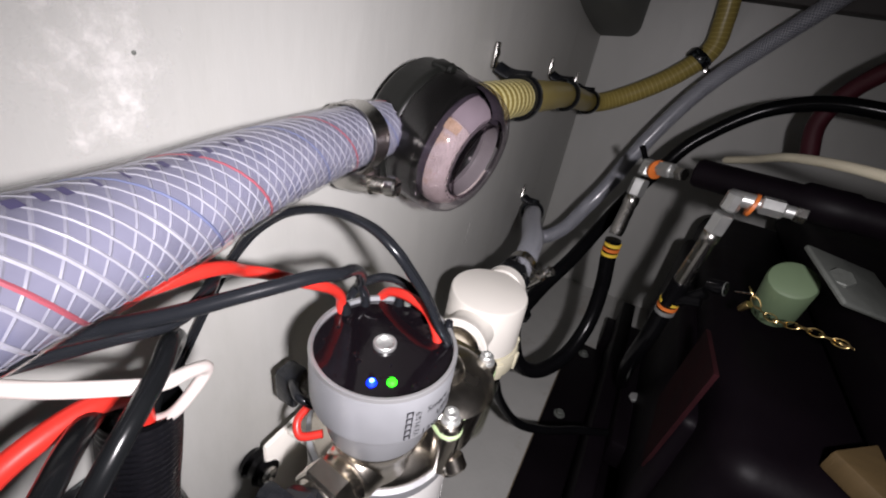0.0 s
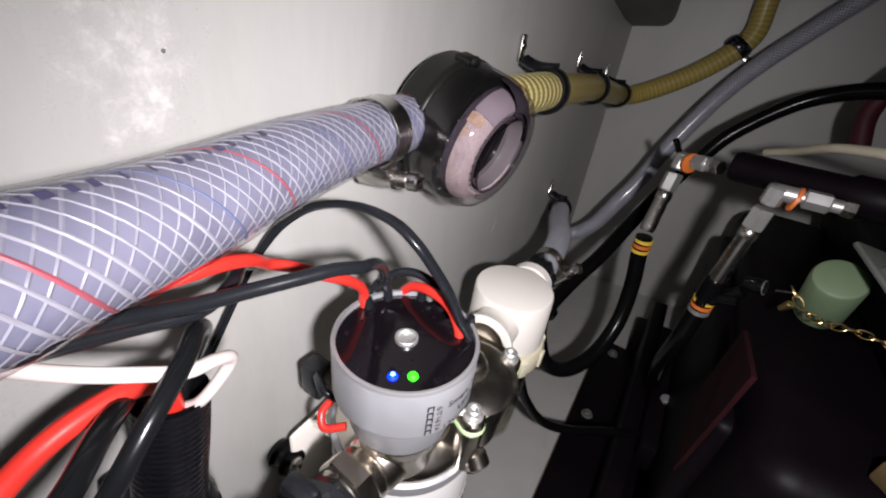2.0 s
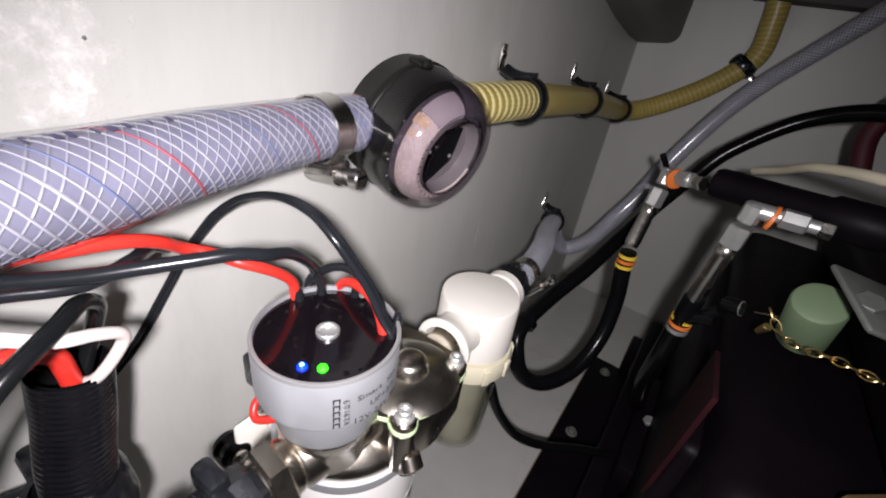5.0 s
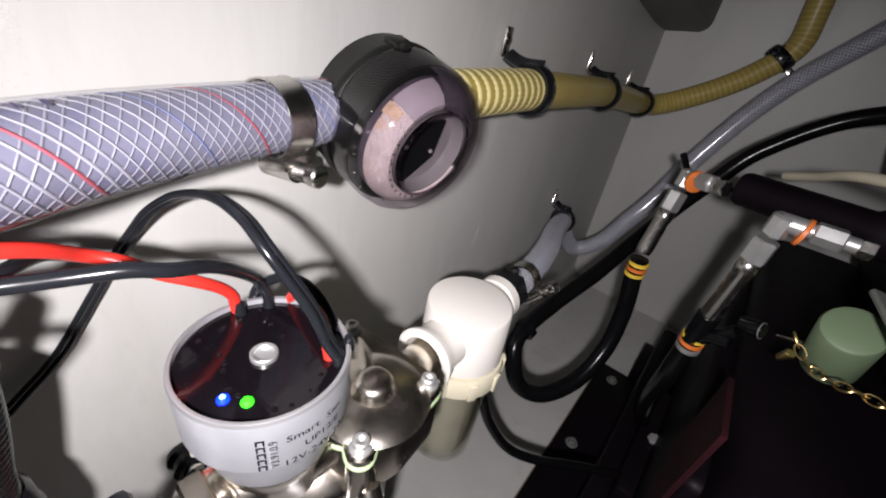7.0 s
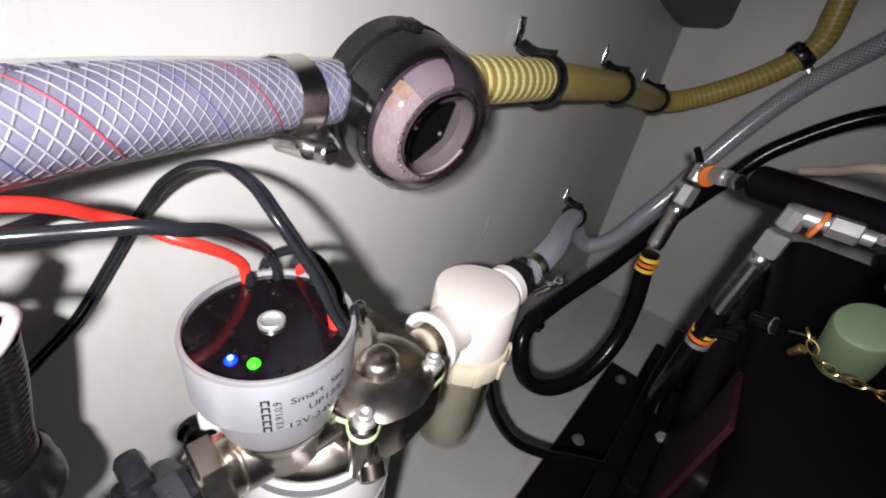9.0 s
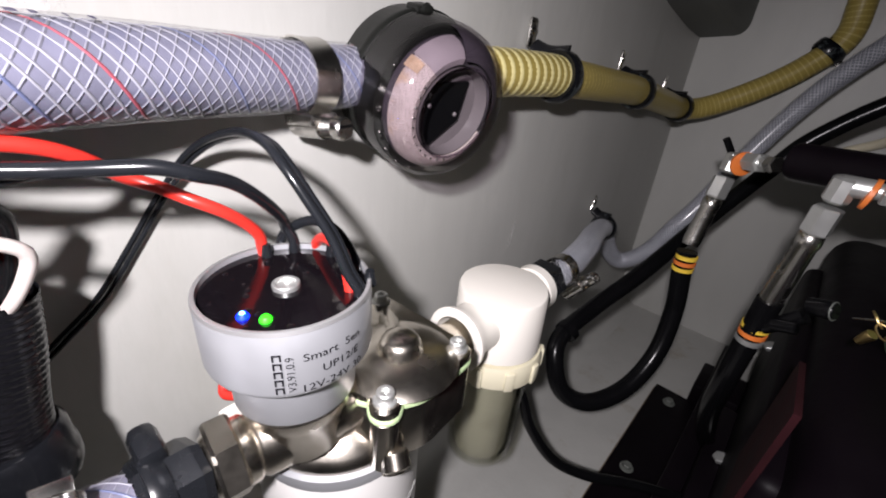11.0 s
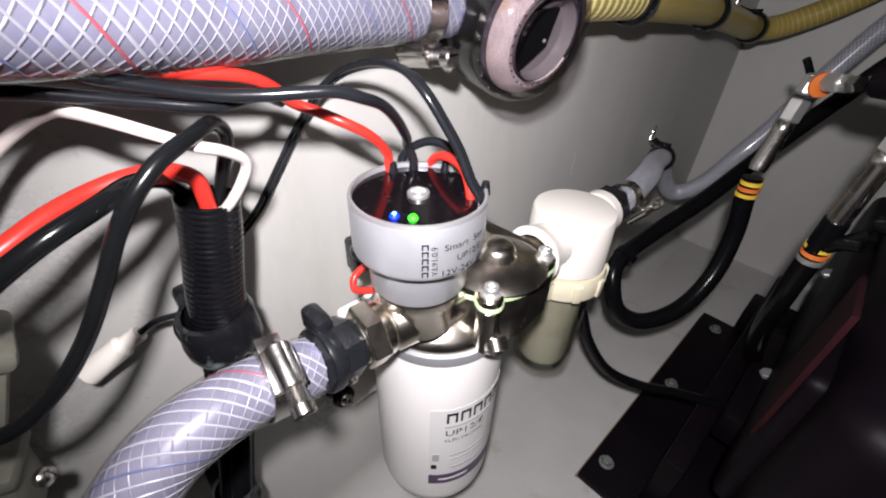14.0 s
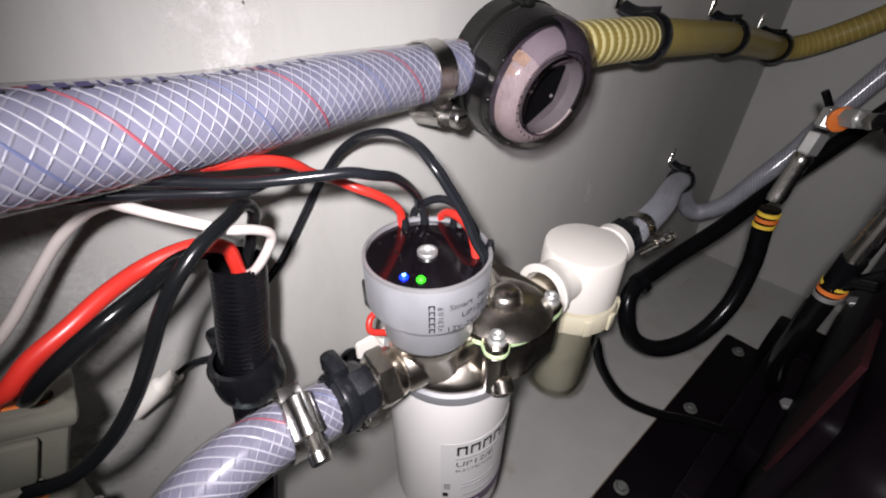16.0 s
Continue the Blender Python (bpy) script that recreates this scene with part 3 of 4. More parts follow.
# Steel beads added along the basket to stand in for glints.
for h, r, step in ((0.0550, 0.0425, 17), (0.0700, 0.0296, 11)):
    for k in range(150, 318, step):
        part("rivet_or_glint", ball(AX0 + AXD * h + (E1 * math.cos(radians(k)) + E2 * math.sin(radians(k))) * r, 0.0008), STEEL, strainer, "tiny steel bead standing in for a glint")
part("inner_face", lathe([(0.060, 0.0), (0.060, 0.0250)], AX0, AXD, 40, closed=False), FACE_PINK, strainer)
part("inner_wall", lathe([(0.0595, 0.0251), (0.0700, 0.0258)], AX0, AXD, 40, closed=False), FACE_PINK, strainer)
q = AXD.to_track_quat("Z", "Y").to_matrix().to_4x4()
plate = bmesh.new()
edge = [(0.0247 * math.cos(radians(a)), 0.0247 * math.sin(radians(a))) for a in range(146, 246, 8)] + [(-0.008, -0.0225), (0.0115, -0.0075), (0.0135, 0.0160)]
lower, upper = [[plate.verts.new(AX0 + AXD * h + E1 * u + E2 * v) for u, v in edge] for h in (0.0603, 0.0625)]
plate.faces.new(lower), plate.faces.new(upper)
for k in range(len(edge)):
    j = (k + 1) % len(edge)
    plate.faces.new((lower[k], lower[j], upper[j], upper[k]))
part("dark_plate", plate, RUBBER, strainer, smooth=False)
for u, v in ((0.0078, -0.0035), (-0.0135, 0.002)):
    part("pin", ball(AX0 + AXD * 0.0627 + E1 * u + E2 * v, 0.0014), FACE_PINK, strainer)
for a in (95,):
    off = q.to_3x3() @ Vector((0.046 * math.cos(radians(a)), 0.046 * math.sin(radians(a)), 0.030))
    lug = part("mounting_lug", box((-0.004, -0.006, -0.008), (0.0020, 0.006, 0.004), 0.0015, Matrix.Translation(AX0 + off) @ q @ pose(0, 0, 0, 0, 0, a)), HOUSING, strainer)
    part("screw", lathe([(0, 0.004), (0.002, 0.0032), (0.0028, 0)], AX0 + off + AXD * 0.004, AXD, 14), HOUSING, lug)

# ---------------------------------------------------------------- yellow hose along the bulkhead

YEL = [(0.034, 0.425, 0.519), (0.037, 0.490, 0.5175), (0.038, 0.552, 0.5145), (0.036, 0.660, 0.505), (0.034, 0.779, 0.4935), (0.034, 0.900, 0.475), (0.037, 0.995, 0.460), (0.066, 1.035, 0.464), (0.124, 1.062, 0.498), (0.172, 1.080, 0.537), (0.205, 1.090, 0.580), (0.205, 1.095, 0.630), (0.195, 1.095, 0.72), (0.190, 1.095, 0.95)]
yline = even(spline(YEL), 0.003)
yel = thing("ribbed_hose", YEL[0], "yellow spiral-ribbed hose clipped along the bulkhead", "hose")
part("wall", sweep(yline, 0.0174, 26), YELLOW_DARK, yel)
fine = even(spline(YEL, 24), 0.00035)
split = next(i for i, p in enumerate(fine) if p.y > 0.552)
part("rib", helix(fine[:split], 0.0172, 0.0108, 0, 0.0007, 1, None, 4.6), YELLOW, yel, "raised yellow spiral")
part("rib", helix(fine[split:], 0.0171, 0.0078, 0, 0.0005, 1, None, 4.6), YELLOW_OLD, yel, "worn yellow spiral")
for i, (p, n) in enumerate((((0.038, 0.552, 0.5145), (0, 1, -0.06)), ((0.034, 0.779, 0.4935), (0, 1, -0.12)), ((0.0365, 0.990, 0.4608), (0.05, 1, -0.15)))):
    p_clip(p, n, 0.0178, (-0.35, 0, 0.9), "black cushioned clip with a bright steel tab")
p_clip((0.192, 1.087, 0.562), (0.5, 0.2, 0.8), 0.0172, (0.6, 0.5, -0.5), "black cushioned clip holding the hose at the end bulkhead", wall=(0, -1, 0), root_at=-1.122)

# ---------------------------------------------------------------- the pump

MX, MY, MZ = 0.092, 0.2490, 0.0030
pump = thing("transfer_pump", (MX, MY, 0.14), "electric transfer pump with grey motor and nickel-plated head", "pump")
motor = part("motor_can", lathe([(0.4076, 0.0280), (0.4078, 0.0322), (0.4088, 0.0343), (0.4104, 0.0356), (0.4122, 0.0360), (0.4395, 0.0360), (0.4410, 0.0354), (0.4410, 0.0340), (0.4380, 0.0338)], (MX, MY, MZ), seg=72, closed=False), ALU, pump, "grey aluminium motor can")
part("rim", lathe([(0.4396, 0.03615), (0.4411, 0.0357), (0.4414, 0.0350), (0.4411, 0.0340), (0.4385, 0.0339)], (MX, MY, MZ), seg=72, closed=False), RIM, motor)
part("potting", lathe([(0.434, 0.0345), (0.4385, 0.0339), (0.4380, 0.030), (0.4379, 0)], (MX, MY, MZ), seg=60), EPOXY, motor, "glossy black potting resin")
part("collar", lathe([(0.3845, 0.0270), (0.3857, 0.0278), (0.4074, 0.0284), (0.4078, 0.0290)], (MX, MY, MZ), seg=60), ALU, pump)
part("washer", lathe([(0.4370, 0.0058), (0.4398, 0.0058), (0.4402, 0.0054), (0.4400, 0.0043), (0.4386, 0.0041), (0.4384, 0)], (MX, MY, MZ), seg=28), ZINC, motor)
for x, y, mt, nm in ((0.1009, 0.2263, LED_BLUE, "blue_light"), (0.108, 0.2318, LED_GREEN, "green_light")):
    part(nm, lathe([(0.4370, 0.0025), (0.4386, 0.0024), (0.4397, 0.0016), (0.4400, 0)], (x, y, MZ), seg=16), mt, motor, "small indicator light")
part("light_core", ball((0.1009, 0.2263, 0.4424), 0.0012), LED_CORE, motor)
rnd = random.Random(3)
for _ in range(22):
    a, r = rnd.uniform(0, 6.28), rnd.uniform(0.012, 0.031)
    part("resin_bump", ball((MX + r * math.cos(a), MY + r * math.sin(a), 0.4409), rnd.uniform(0.0005, 0.0016), None, (1, 1, 0.5)), EPOXY, motor)
for x, y in ((0.0656, 0.268), (0.080, 0.2795), (0.111, 0.271), (0.062, 0.256), (0.112, 0.278)):
    part("wire_sleeve", lathe([(0.437, 0.0030), (0.441, 0.0024), (0.444, 0.0019)], (x, y, MZ), seg=14), CABLE, motor)
can = (MX, MY)
on_can("Smart  Sen", 0.0051, can, 0.0360, -21.5, 0.4312, INK, motor, "writing", squeeze=1.15, left=True)
on_can("UP12/E", 0.0051, can, 0.0360, -10.5, 0.4238, INK, motor, "writing", squeeze=1.15, left=True)
on_can("12V-24V 30", 0.0051, can, 0.0360, -24.2, 0.4164, INK, motor, "writing", squeeze=1.15, left=True)
on_can("V3.91.0.9", 0.0046, can, 0.0360, -28.6, 0.4245, INK, motor, "writing", True)
for j in range(5):
    z = 0.4155 + 0.0040 * j
    patch_on_can(can, 0.0360, -38.5, -37.4, z, z + 0.0030, INK, motor, "maker_mark", 0.0003)
    patch_on_can(can, 0.0360, -34.4, -33.3, z, z + 0.0030, INK, motor, "maker_mark", 0.0003)
    patch_on_can(can, 0.0360, -37.4, -34.4, z + 0.0023, z + 0.0030, INK, motor, "maker_mark", 0.0003)
patch_on_can(can, 0.0360, -31.4, -31.0, 0.4155, 0.4290, INK_FAINT, motor, "print_line", 0.0003)
part("wire_stub", lathe([(0.443, 0.0021), (0.450, 0.0020), (0.4505, 0)], (0.0850, 0.2800, 0), (0, 0, 1), 12), CASTING, motor, "short cut grey wire end")

# manifold, head and filter below the motor
part("neck", lathe([(0.355, 0.0215), (0.374, 0.0225), (0.379, 0.0255), (0.3850, 0.0262)], (MX, MY, 0), seg=40), NICKEL, pump)
A, B = Vector((0.088, 0.205, 0.3605)), Vector((0.100, 0.315, 0.3630))
tube = (B - A).normalized()
mani = part("manifold", lathe([(0, 0.0135), (0.003, 0.0160), (0.018, 0.0165), (0.020, 0.0150), (0.022, 0.0168), (0.055, 0.0190), (0.11, 0.020)], A, tube, 40), NICKEL, pump, "shiny nickel-plated manifold")
part("hex_nut", prism(A + tube * 0.002, tube, 0.012, 0.0200, 6, 0.0015), NICKEL, mani)
part("filter_cap", lathe([(0.334, 0.0480), (0.338, 0.0480), (0.343, 0.0455), (0.352, 0.032), (0.357, 0.020), (0.359, 0)], (0.077, 0.282, 0), seg=56), NICKEL, pump)
FC = (0.077, 0.282)
can2 = part("filter_canister", lathe([(0.128, 0), (0.128, 0.031), (0.1295, 0.037), (0.134, 0.0430), (0.142, 0.0480), (0.154, 0.0502), (0.333, 0.0505)], (*FC, 0), seg=64), WHITE_CAN, pump, "white painted filter canister")
part("silver_band", lathe([(0.3260, 0.0507), (0.3270, 0.0511), (0.3345, 0.0511), (0.3355, 0.0482)], (*FC, 0), seg=64, closed=False), ALU, can2)
patch_on_can(FC, 0.0505, -49, 32, 0.176, 0.279, LABEL_GREY, can2, "label_film")
patch_on_can(FC, 0.0507, -49, 32, 0.176, 0.190, LABEL_DARK, can2, "label_band", 0.0003)
for j in range(5):
    a = -35 + j * 12.0
    patch_on_can(FC, 0.0507, a, a + 2.0, 0.2630, 0.2745, INK, can2, "maker_mark", 0.0003)
    patch_on_can(FC, 0.0507, a + 7.4, a + 9.4, 0.2630, 0.2745, INK, can2, "maker_mark", 0.0003)
    patch_on_can(FC, 0.0507, a + 2.0, a + 7.4, 0.2720, 0.2745, INK, can2, "maker_mark", 0.0003)
on_can("UP12/E", 0.0098, FC, 0.0508, -36, 0.2500, INK, can2, "writing", squeeze=1.15, left=True)
on_can("ELECTRONIC", 0.0050, FC, 0.0508, -36, 0.2405, INK, can2, "writing", squeeze=1.15, left=True)
for j, (a0, a1, z, h, mt) in enumerate(((-36, 10, 0.2575, 0.0018, INK_FAINT), (-46, -40, 0.212, 0.010, INK_FAINT), (-30, 6, 0.2180, 0.0014, INK_FAINT),
                                        (-30, 0, 0.2120, 0.0014, INK_FAINT), (-28, 6, 0.1990, 0.002, INK_FAINT), (-47, -42, 0.200, 0.006, INK), (-40, -10, 0.1815, 0.0026, LABEL_GREY))):
    patch_on_can(FC, 0.0508, a0, a1, z, z + h, mt, can2, "print_line", 0.0003)

HC = Vector((0.098, 0.304, 0))


BOLTS = ((47, 0.0385), (-45, 0.0385), (147, 0.0465), (222, 0.0385))


def lobed(z0, z1, r, lobe, shrink=0.0):
    """A round flange with four screw ears and a straight edge between the two far ones."""
    ears = [(radians(d), far) for d, far in BOLTS]
    dots = [Vector((x + q * math.cos(a), y + q * math.sin(a))) for x, y, q in [(0.0, 0.0, r)] + [(far * math.cos(e), far * math.sin(e), lobe) for e, far in (ears[0], ears[2])] for a in (2 * math.pi * k / 48 for k in range(48))]
    hull = [dots[k] for k in geometry.convex_hull_2d(dots)]
    edge = []
    for k in range(120):
        a = 2 * math.pi * k / 120
        ray, reach = Vector((math.cos(a), math.sin(a))), r
        for p, q in zip(hull, hull[1:] + hull[:1]):
            hit = geometry.intersect_line_line_2d(Vector((0, 0)), ray, p, q)
            if hit:
                reach = max(reach, hit.length)
        for e, far in ears:
            off = far * math.sin(a - e)
            if abs(off) < lobe and math.cos(a - e) > 0:
                reach = max(reach, far * math.cos(a - e) + math.sqrt(lobe * lobe - off * off))
        edge.append(ray * reach)
    bm = bmesh.new()
    rings = [[bm.verts.new((HC.x + p.x * s, HC.y + p.y * s, z)) for p in edge] for z, s in ((z0, 1 - shrink), (z0 + 0.0015, 1), (z1 - 0.0015, 1), (z1, 0.97))]
    n = len(edge)
    for a, b in zip(rings, rings[1:]):
        for k in range(n):
            bm.faces.new((a[k], a[(k + 1) % n], b[(k + 1) % n], b[k]))
    bm.faces.new(rings[0][::-1])
    bm.faces.new(rings[-1])
    return bm


head = part("pump_body", lobed(0.334, 0.3705, 0.0365, 0.0080, 0.06), NICKEL, pump, "nickel-plated pump body")
part("gasket", lobed(0.3707, 0.3738, 0.0371, 0.0088), GASKET, pump, "thin green gasket")
cover = part("cover", lobed(0.3740, 0.3795, 0.0365, 0.0082), NICKEL, pump, "domed nickel-plated cover")
part("dome", lathe([(0.379, 0.0335), (0.3810, 0.0310), (0.3830, 0.0260), (0.3845, 0.0190), (0.3855, 0.0130), (0.3905, 0.0112), (0.3930, 0.0098), (0.3942, 0.007), (0.3945, 0)], (0.107, 0.303, 0), seg=48), NICKEL, cover)
part("ridge", sweep(spline([(0.105, 0.303, 0.3790), (0.095, 0.310, 0.3785), (0.082, 0.318, 0.3760), (0.068, 0.326, 0.3720)]), 0.0080, 18), NICKEL, cover)
for d, far in BOLTS:
    c = (HC.x + far * math.cos(radians(d)), HC.y + far * math.sin(radians(d)), 0)
    s = part("cover_screw", lathe([(0.3790, 0.0062), (0.3805, 0.0062), (0.3808, 0.0046), (0.3850, 0.0046), (0.3858, 0.0038), (0.3858, 0.0024), (0.3835, 0.0022), (0.3835, 0)], c, seg=24), ZINC, cover)
part("drain_boss", lathe([(0, 0.007), (0.022, 0.0065)], (0.122, 0.282, 0.352), (0.5, -0.25, -0.75), 20), NICKEL, head)
part("drain_cap", prism((0.130, 0.279, 0.345), (0.55, -0.25, -0.55), 0.010, 0.0078, 10, 0.001), NICKEL, head)
part("outlet_nipple", lathe([(0, 0.017), (0.02, 0.017), (0.022, 0.0145), (0.06, 0.0145)], (0.0965, 0.325, 0.350), (-0.01, 0.06, -0.012), 32), NICKEL, pump)
part("bracket", box((0.0145, 0.232, 0.195), (0.0185, 0.305, 0.316), 0.003), WHITE_PLASTIC, pump, "white mounting bracket plate")
part("bracket_arm", box((0.0185, 0.250, 0.3100), (0.040, 0.290, 0.3155), 0.001), WHITE_PLASTIC, pump)
for y, z in ((0.2310, 0.2890), (0.2255, 0.2150)):
    g = part("grommet", lathe([(0, 0.0095), (0.004, 0.0110), (0.007, 0.0080), (0.011, 0.0080), (0.014, 0.0110), (0.018, 0.0095)], (0.0015, y, z), (1, 0, 0), 28), RUBBER, pump, "black rubber mount")
    part("screw", lathe([(0.018, 0.0062), (0.0205, 0.0058), (0.022, 0.0035), (0.0205, 0.002), (0.0205, 0)], (0.0015, y, z), (1, 0, 0), 20), STEEL, g)
part("motor_lead", sweep(spline([(0.026, 0.250, 0.372), (0.038, 0.240, 0.384), (0.050, 0.233, 0.388), (0.060, 0.238, 0.382), (0.068, 0.245, 0.376)]), 0.0024, 10), CABLE, pump)
part("motor_lead", sweep(spline([(0.066, 0.234, 0.368), (0.056, 0.227, 0.366), (0.050, 0.231, 0.371), (0.052, 0.240, 0.378)]), 0.0024, 10), CABLE_RED, pump)
part("lead_boot", box((0.018, 0.243, 0.354), (0.034, 0.258, 0.380), 0.003), BLACK_PLASTIC, pump)

# ---------------------------------------------------------------- wires on the motor

wire("power_wire", [(0.0606, 0.2559, 0.4381), (0.0594, 0.2552, 0.4451), (0.0597, 0.2544, 0.4512), (0.0606, 0.2487, 0.4592), (0.0612, 0.2396, 0.4675), (0.0573, 0.2291, 0.4742), (0.0485, 0.2213, 0.4784), (0.0445, 0.2116, 0.4834), (0.0514, 0.2002, 0.4939), (0.0554, 0.1863, 0.5009), (0.0565, 0.1611, 0.5061), (0.0573, 0.1199, 0.5165), (0.0665, 0.0288, 0.5223), (0.0756, -0.1021, 0.5252)], 0.0027, CABLE_RED, "red power wire running back from the pump motor")
wire("power_wire", [(0.0658, 0.2678, 0.4366), (0.0648, 0.2685, 0.4463), (0.0628, 0.2658, 0.4545), (0.0667, 0.2623, 0.4612), (0.0739, 0.2506, 0.4748), (0.0793, 0.2383, 0.4856), (0.0827, 0.2254, 0.4918), (0.0805, 0.2147, 0.4956), (0.0757, 0.2029, 0.4960), (0.0689, 0.1875, 0.4961), (0.0644, 0.1697, 0.4984), (0.0609, 0.1439, 0.5061), (0.0596, 0.1129, 0.5161), (0.0640, 0.0217, 0.5238), (0.0754, -0.0994, 0.5264)], 0.0027, CABLE, "black power wire running back from the pump motor")
wire("power_wire", [(0.0400, 0.2085, 0.4830), (0.0440, 0.200, 0.4880), (0.0560, 0.1880, 0.4920), (0.0620, 0.172, 0.4930), (0.0580, 0.150, 0.4975), (0.056, 0.105, 0.508), (0.058, 0.02, 0.516), (0.070, -0.10, 0.518)], 0.0025, CABLE, "second black wire running along under the braided hose")
wire("jumper_wire", [(0.1118, 0.2680, 0.4370), (0.1096, 0.2683, 0.4461), (0.1007, 0.2722, 0.4522), (0.0865, 0.2755, 0.4526), (0.0740, 0.2775, 0.4480), (0.0670, 0.2775, 0.4385)], 0.0027, CABLE_RED, "short red jumper wire arched over the motor")
wire("jumper_wire", [(0.0579, 0.2634, 0.4368), (0.0586, 0.2677, 0.4484), (0.0691, 0.2759, 0.4564), (0.0826, 0.2804, 0.4552), (0.0962, 0.2811, 0.4453), (0.1049, 0.2807, 0.4307)], 0.0025, CABLE, "short black jumper wire arched behind the red one")
TWIN = [(0.1145, 0.2680, 0.4378), (0.1162, 0.2697, 0.4419), (0.1115, 0.2672, 0.4502), (0.1043, 0.2652, 0.4643), (0.0965, 0.2607, 0.4783), (0.0874, 0.2570, 0.4906), (0.0726, 0.2570, 0.4970), (0.0493, 0.2571, 0.4962), (0.0281, 0.2521, 0.4893), (0.0169, 0.2442, 0.4798), (0.0096, 0.2381, 0.4685), (0.0055, 0.2283, 0.4541), (0.0045, 0.2145, 0.4349), (0.0055, 0.1957, 0.4123), (0.0061, 0.1763, 0.3968), (0.0059, 0.1534, 0.3769), (0.0079, 0.1399, 0.3514)]
twin = thing("twin_wire", TWIN[0], "flat black twin wire looping up from the motor", "cable")
for shift in (-1, 1):
    strand = [p + (u * 0.35 + v * 0.94) * 0.0017 * shift for p, u, v in frames(even(spline(TWIN), 0.003))]
    part("strand", sweep(strand, lambda s: 0.0021 if s < 0.10 else max(0.0013, 0.0021 - (s - 0.10) * 0.012), 10), CABLE, twin)

# ---------------------------------------------------------------- the hose coming in below

HOSE2 = [(0.091, 0.176, 0.366), (0.092, 0.160, 0.370), (0.093, 0.146, 0.374), (0.095, 0.126, 0.376), (0.098, 0.106, 0.372), (0.103, 0.088, 0.360), (0.107, 0.074, 0.340), (0.110, 0.064, 0.30), (0.110, 0.055, 0.22), (0.108, 0.05, 0.10), (0.107, 0.048, 0.018)]
braided_hose("braided_hose", HOSE2, 0.0165, "clear braided hose curving down from the pump inlet", CORE_PALE, count=13, marks=True, braid=THREAD_PALE)
worm_clamp((0.0922, 0.1555, 0.3712), (0.0, -0.9, 0.20), 0.0168, (0.45, -0.1, 0.85), "stainless steel hose clamp on the inlet hose", 0.013, 1.1)
coup = thing("hose_coupling", (0.089, 0.19, 0.36), "black plastic quick coupling screwed to the pump", "coupling")
P0, P1 = Vector((0.0905, 0.176, 0.3655)), Vector((0.088, 0.206, 0.3605))
pd = (P1 - P0).normalized()
part("body", lathe([(0, 0.0150), (0.003, 0.0175), (0.022, 0.0185), (0.026, 0.0170)], P0, pd, 8), BLACK_PLASTIC, coup, smooth=False)
part("body_ring", lathe([(0.004, 0.0182), (0.006, 0.0190), (0.010, 0.0190), (0.012, 0.0182)], P0, pd, 32), BLACK_PLASTIC, coup)
part("lever", box((0.070, 0.183, 0.374), (0.090, 0.194, 0.3885), 0.004), BLACK_PLASTIC, coup)
part("rivet_or_glint", lathe([(0, 0.003), (0.002, 0.002), (0.0025, 0)], P0 + pd * 0.015 + Vector((0.0165, 0, -0.007)), (0.9, 0, -0.4), 12), STEEL, coup)

# ---------------------------------------------------------------- conduit and wiring

COND = [(0.0430, 0.1645, 0.449), (0.0420, 0.1605, 0.425), (0.042, 0.155, 0.400), (0.042, 0.151, 0.370)]
conduit = thing("cable_conduit", COND[-1], "black corrugated cable conduit held by clips", "conduit")
part("upper_tube", sweep(even(spline(COND), 0.0006), lambda s: 0.0136 + 0.00032 * math.sin(s * 2 * math.pi / 0.0031), 28, caps=False), CONDUIT, conduit, "glossy corrugated tube")
part("inner_wall", sweep(even(spline(COND), 0.004), 0.0120, 24, caps=False), RUBBER, conduit)
part("lower_tube", sweep(even(spline([(0.041, 0.150, 0.372), (0.038, 0.144, 0.325), (0.036, 0.138, 0.283), (0.034, 0.131, 0.247), (0.034, 0.116, 0.177), (0.034, 0.108, 0.10), (0.034, 0.105, 0.02)]), 0.0008), lambda s: 0.0108 + 0.0006 * math.sin(s * 2 * math.pi / 0.0032), 24), CONDUIT, conduit)
for z, r, y in ((0.372, 0.0150, 0.151), (0.208, 0.0112, 0.1225)):
    c = thing("conduit_clip", (0.04, y, z), "black clip with worn whitish paint round the conduit", "clip", "conduit clips")
    part("ring", lathe([(-0.014, r + 0.0003), (-0.014, r + 0.003), (-0.009, r + 0.0048), (-0.002, r + 0.0050), (0.0, r + 0.0042), (0.010, r + 0.0048), (0.014, r + 0.003), (0.014, r + 0.0003)], (0.040 if z > 0.3 else 0.032, y, z), (0.03, -0.05, 1), 36, closed=False), CLIP, c)
    part("foot", box((0.0005, y - 0.012, z - 0.011), (0.030, y + 0.012, z + 0.011), 0.004), CLIP, c)
wire("battery_cable", [(0.0460, 0.1620, 0.4053), (0.0475, 0.1625, 0.4400), (0.0492, 0.1621, 0.4532), (0.0504, 0.1602, 0.4626), (0.0515, 0.1502, 0.4690), (0.0526, 0.1380, 0.4701), (0.0548, 0.1251, 0.4688), (0.0615, 0.1118, 0.4672), (0.0678, 0.0991, 0.4635), (0.0710, 0.0857, 0.4584), (0.0716, 0.0755, 0.4502), (0.0640, 0.0668, 0.4440), (0.0560, 0.0640, 0.4300)], 0.0036, CABLE_RED, "thick red cable from the conduit to a connector")
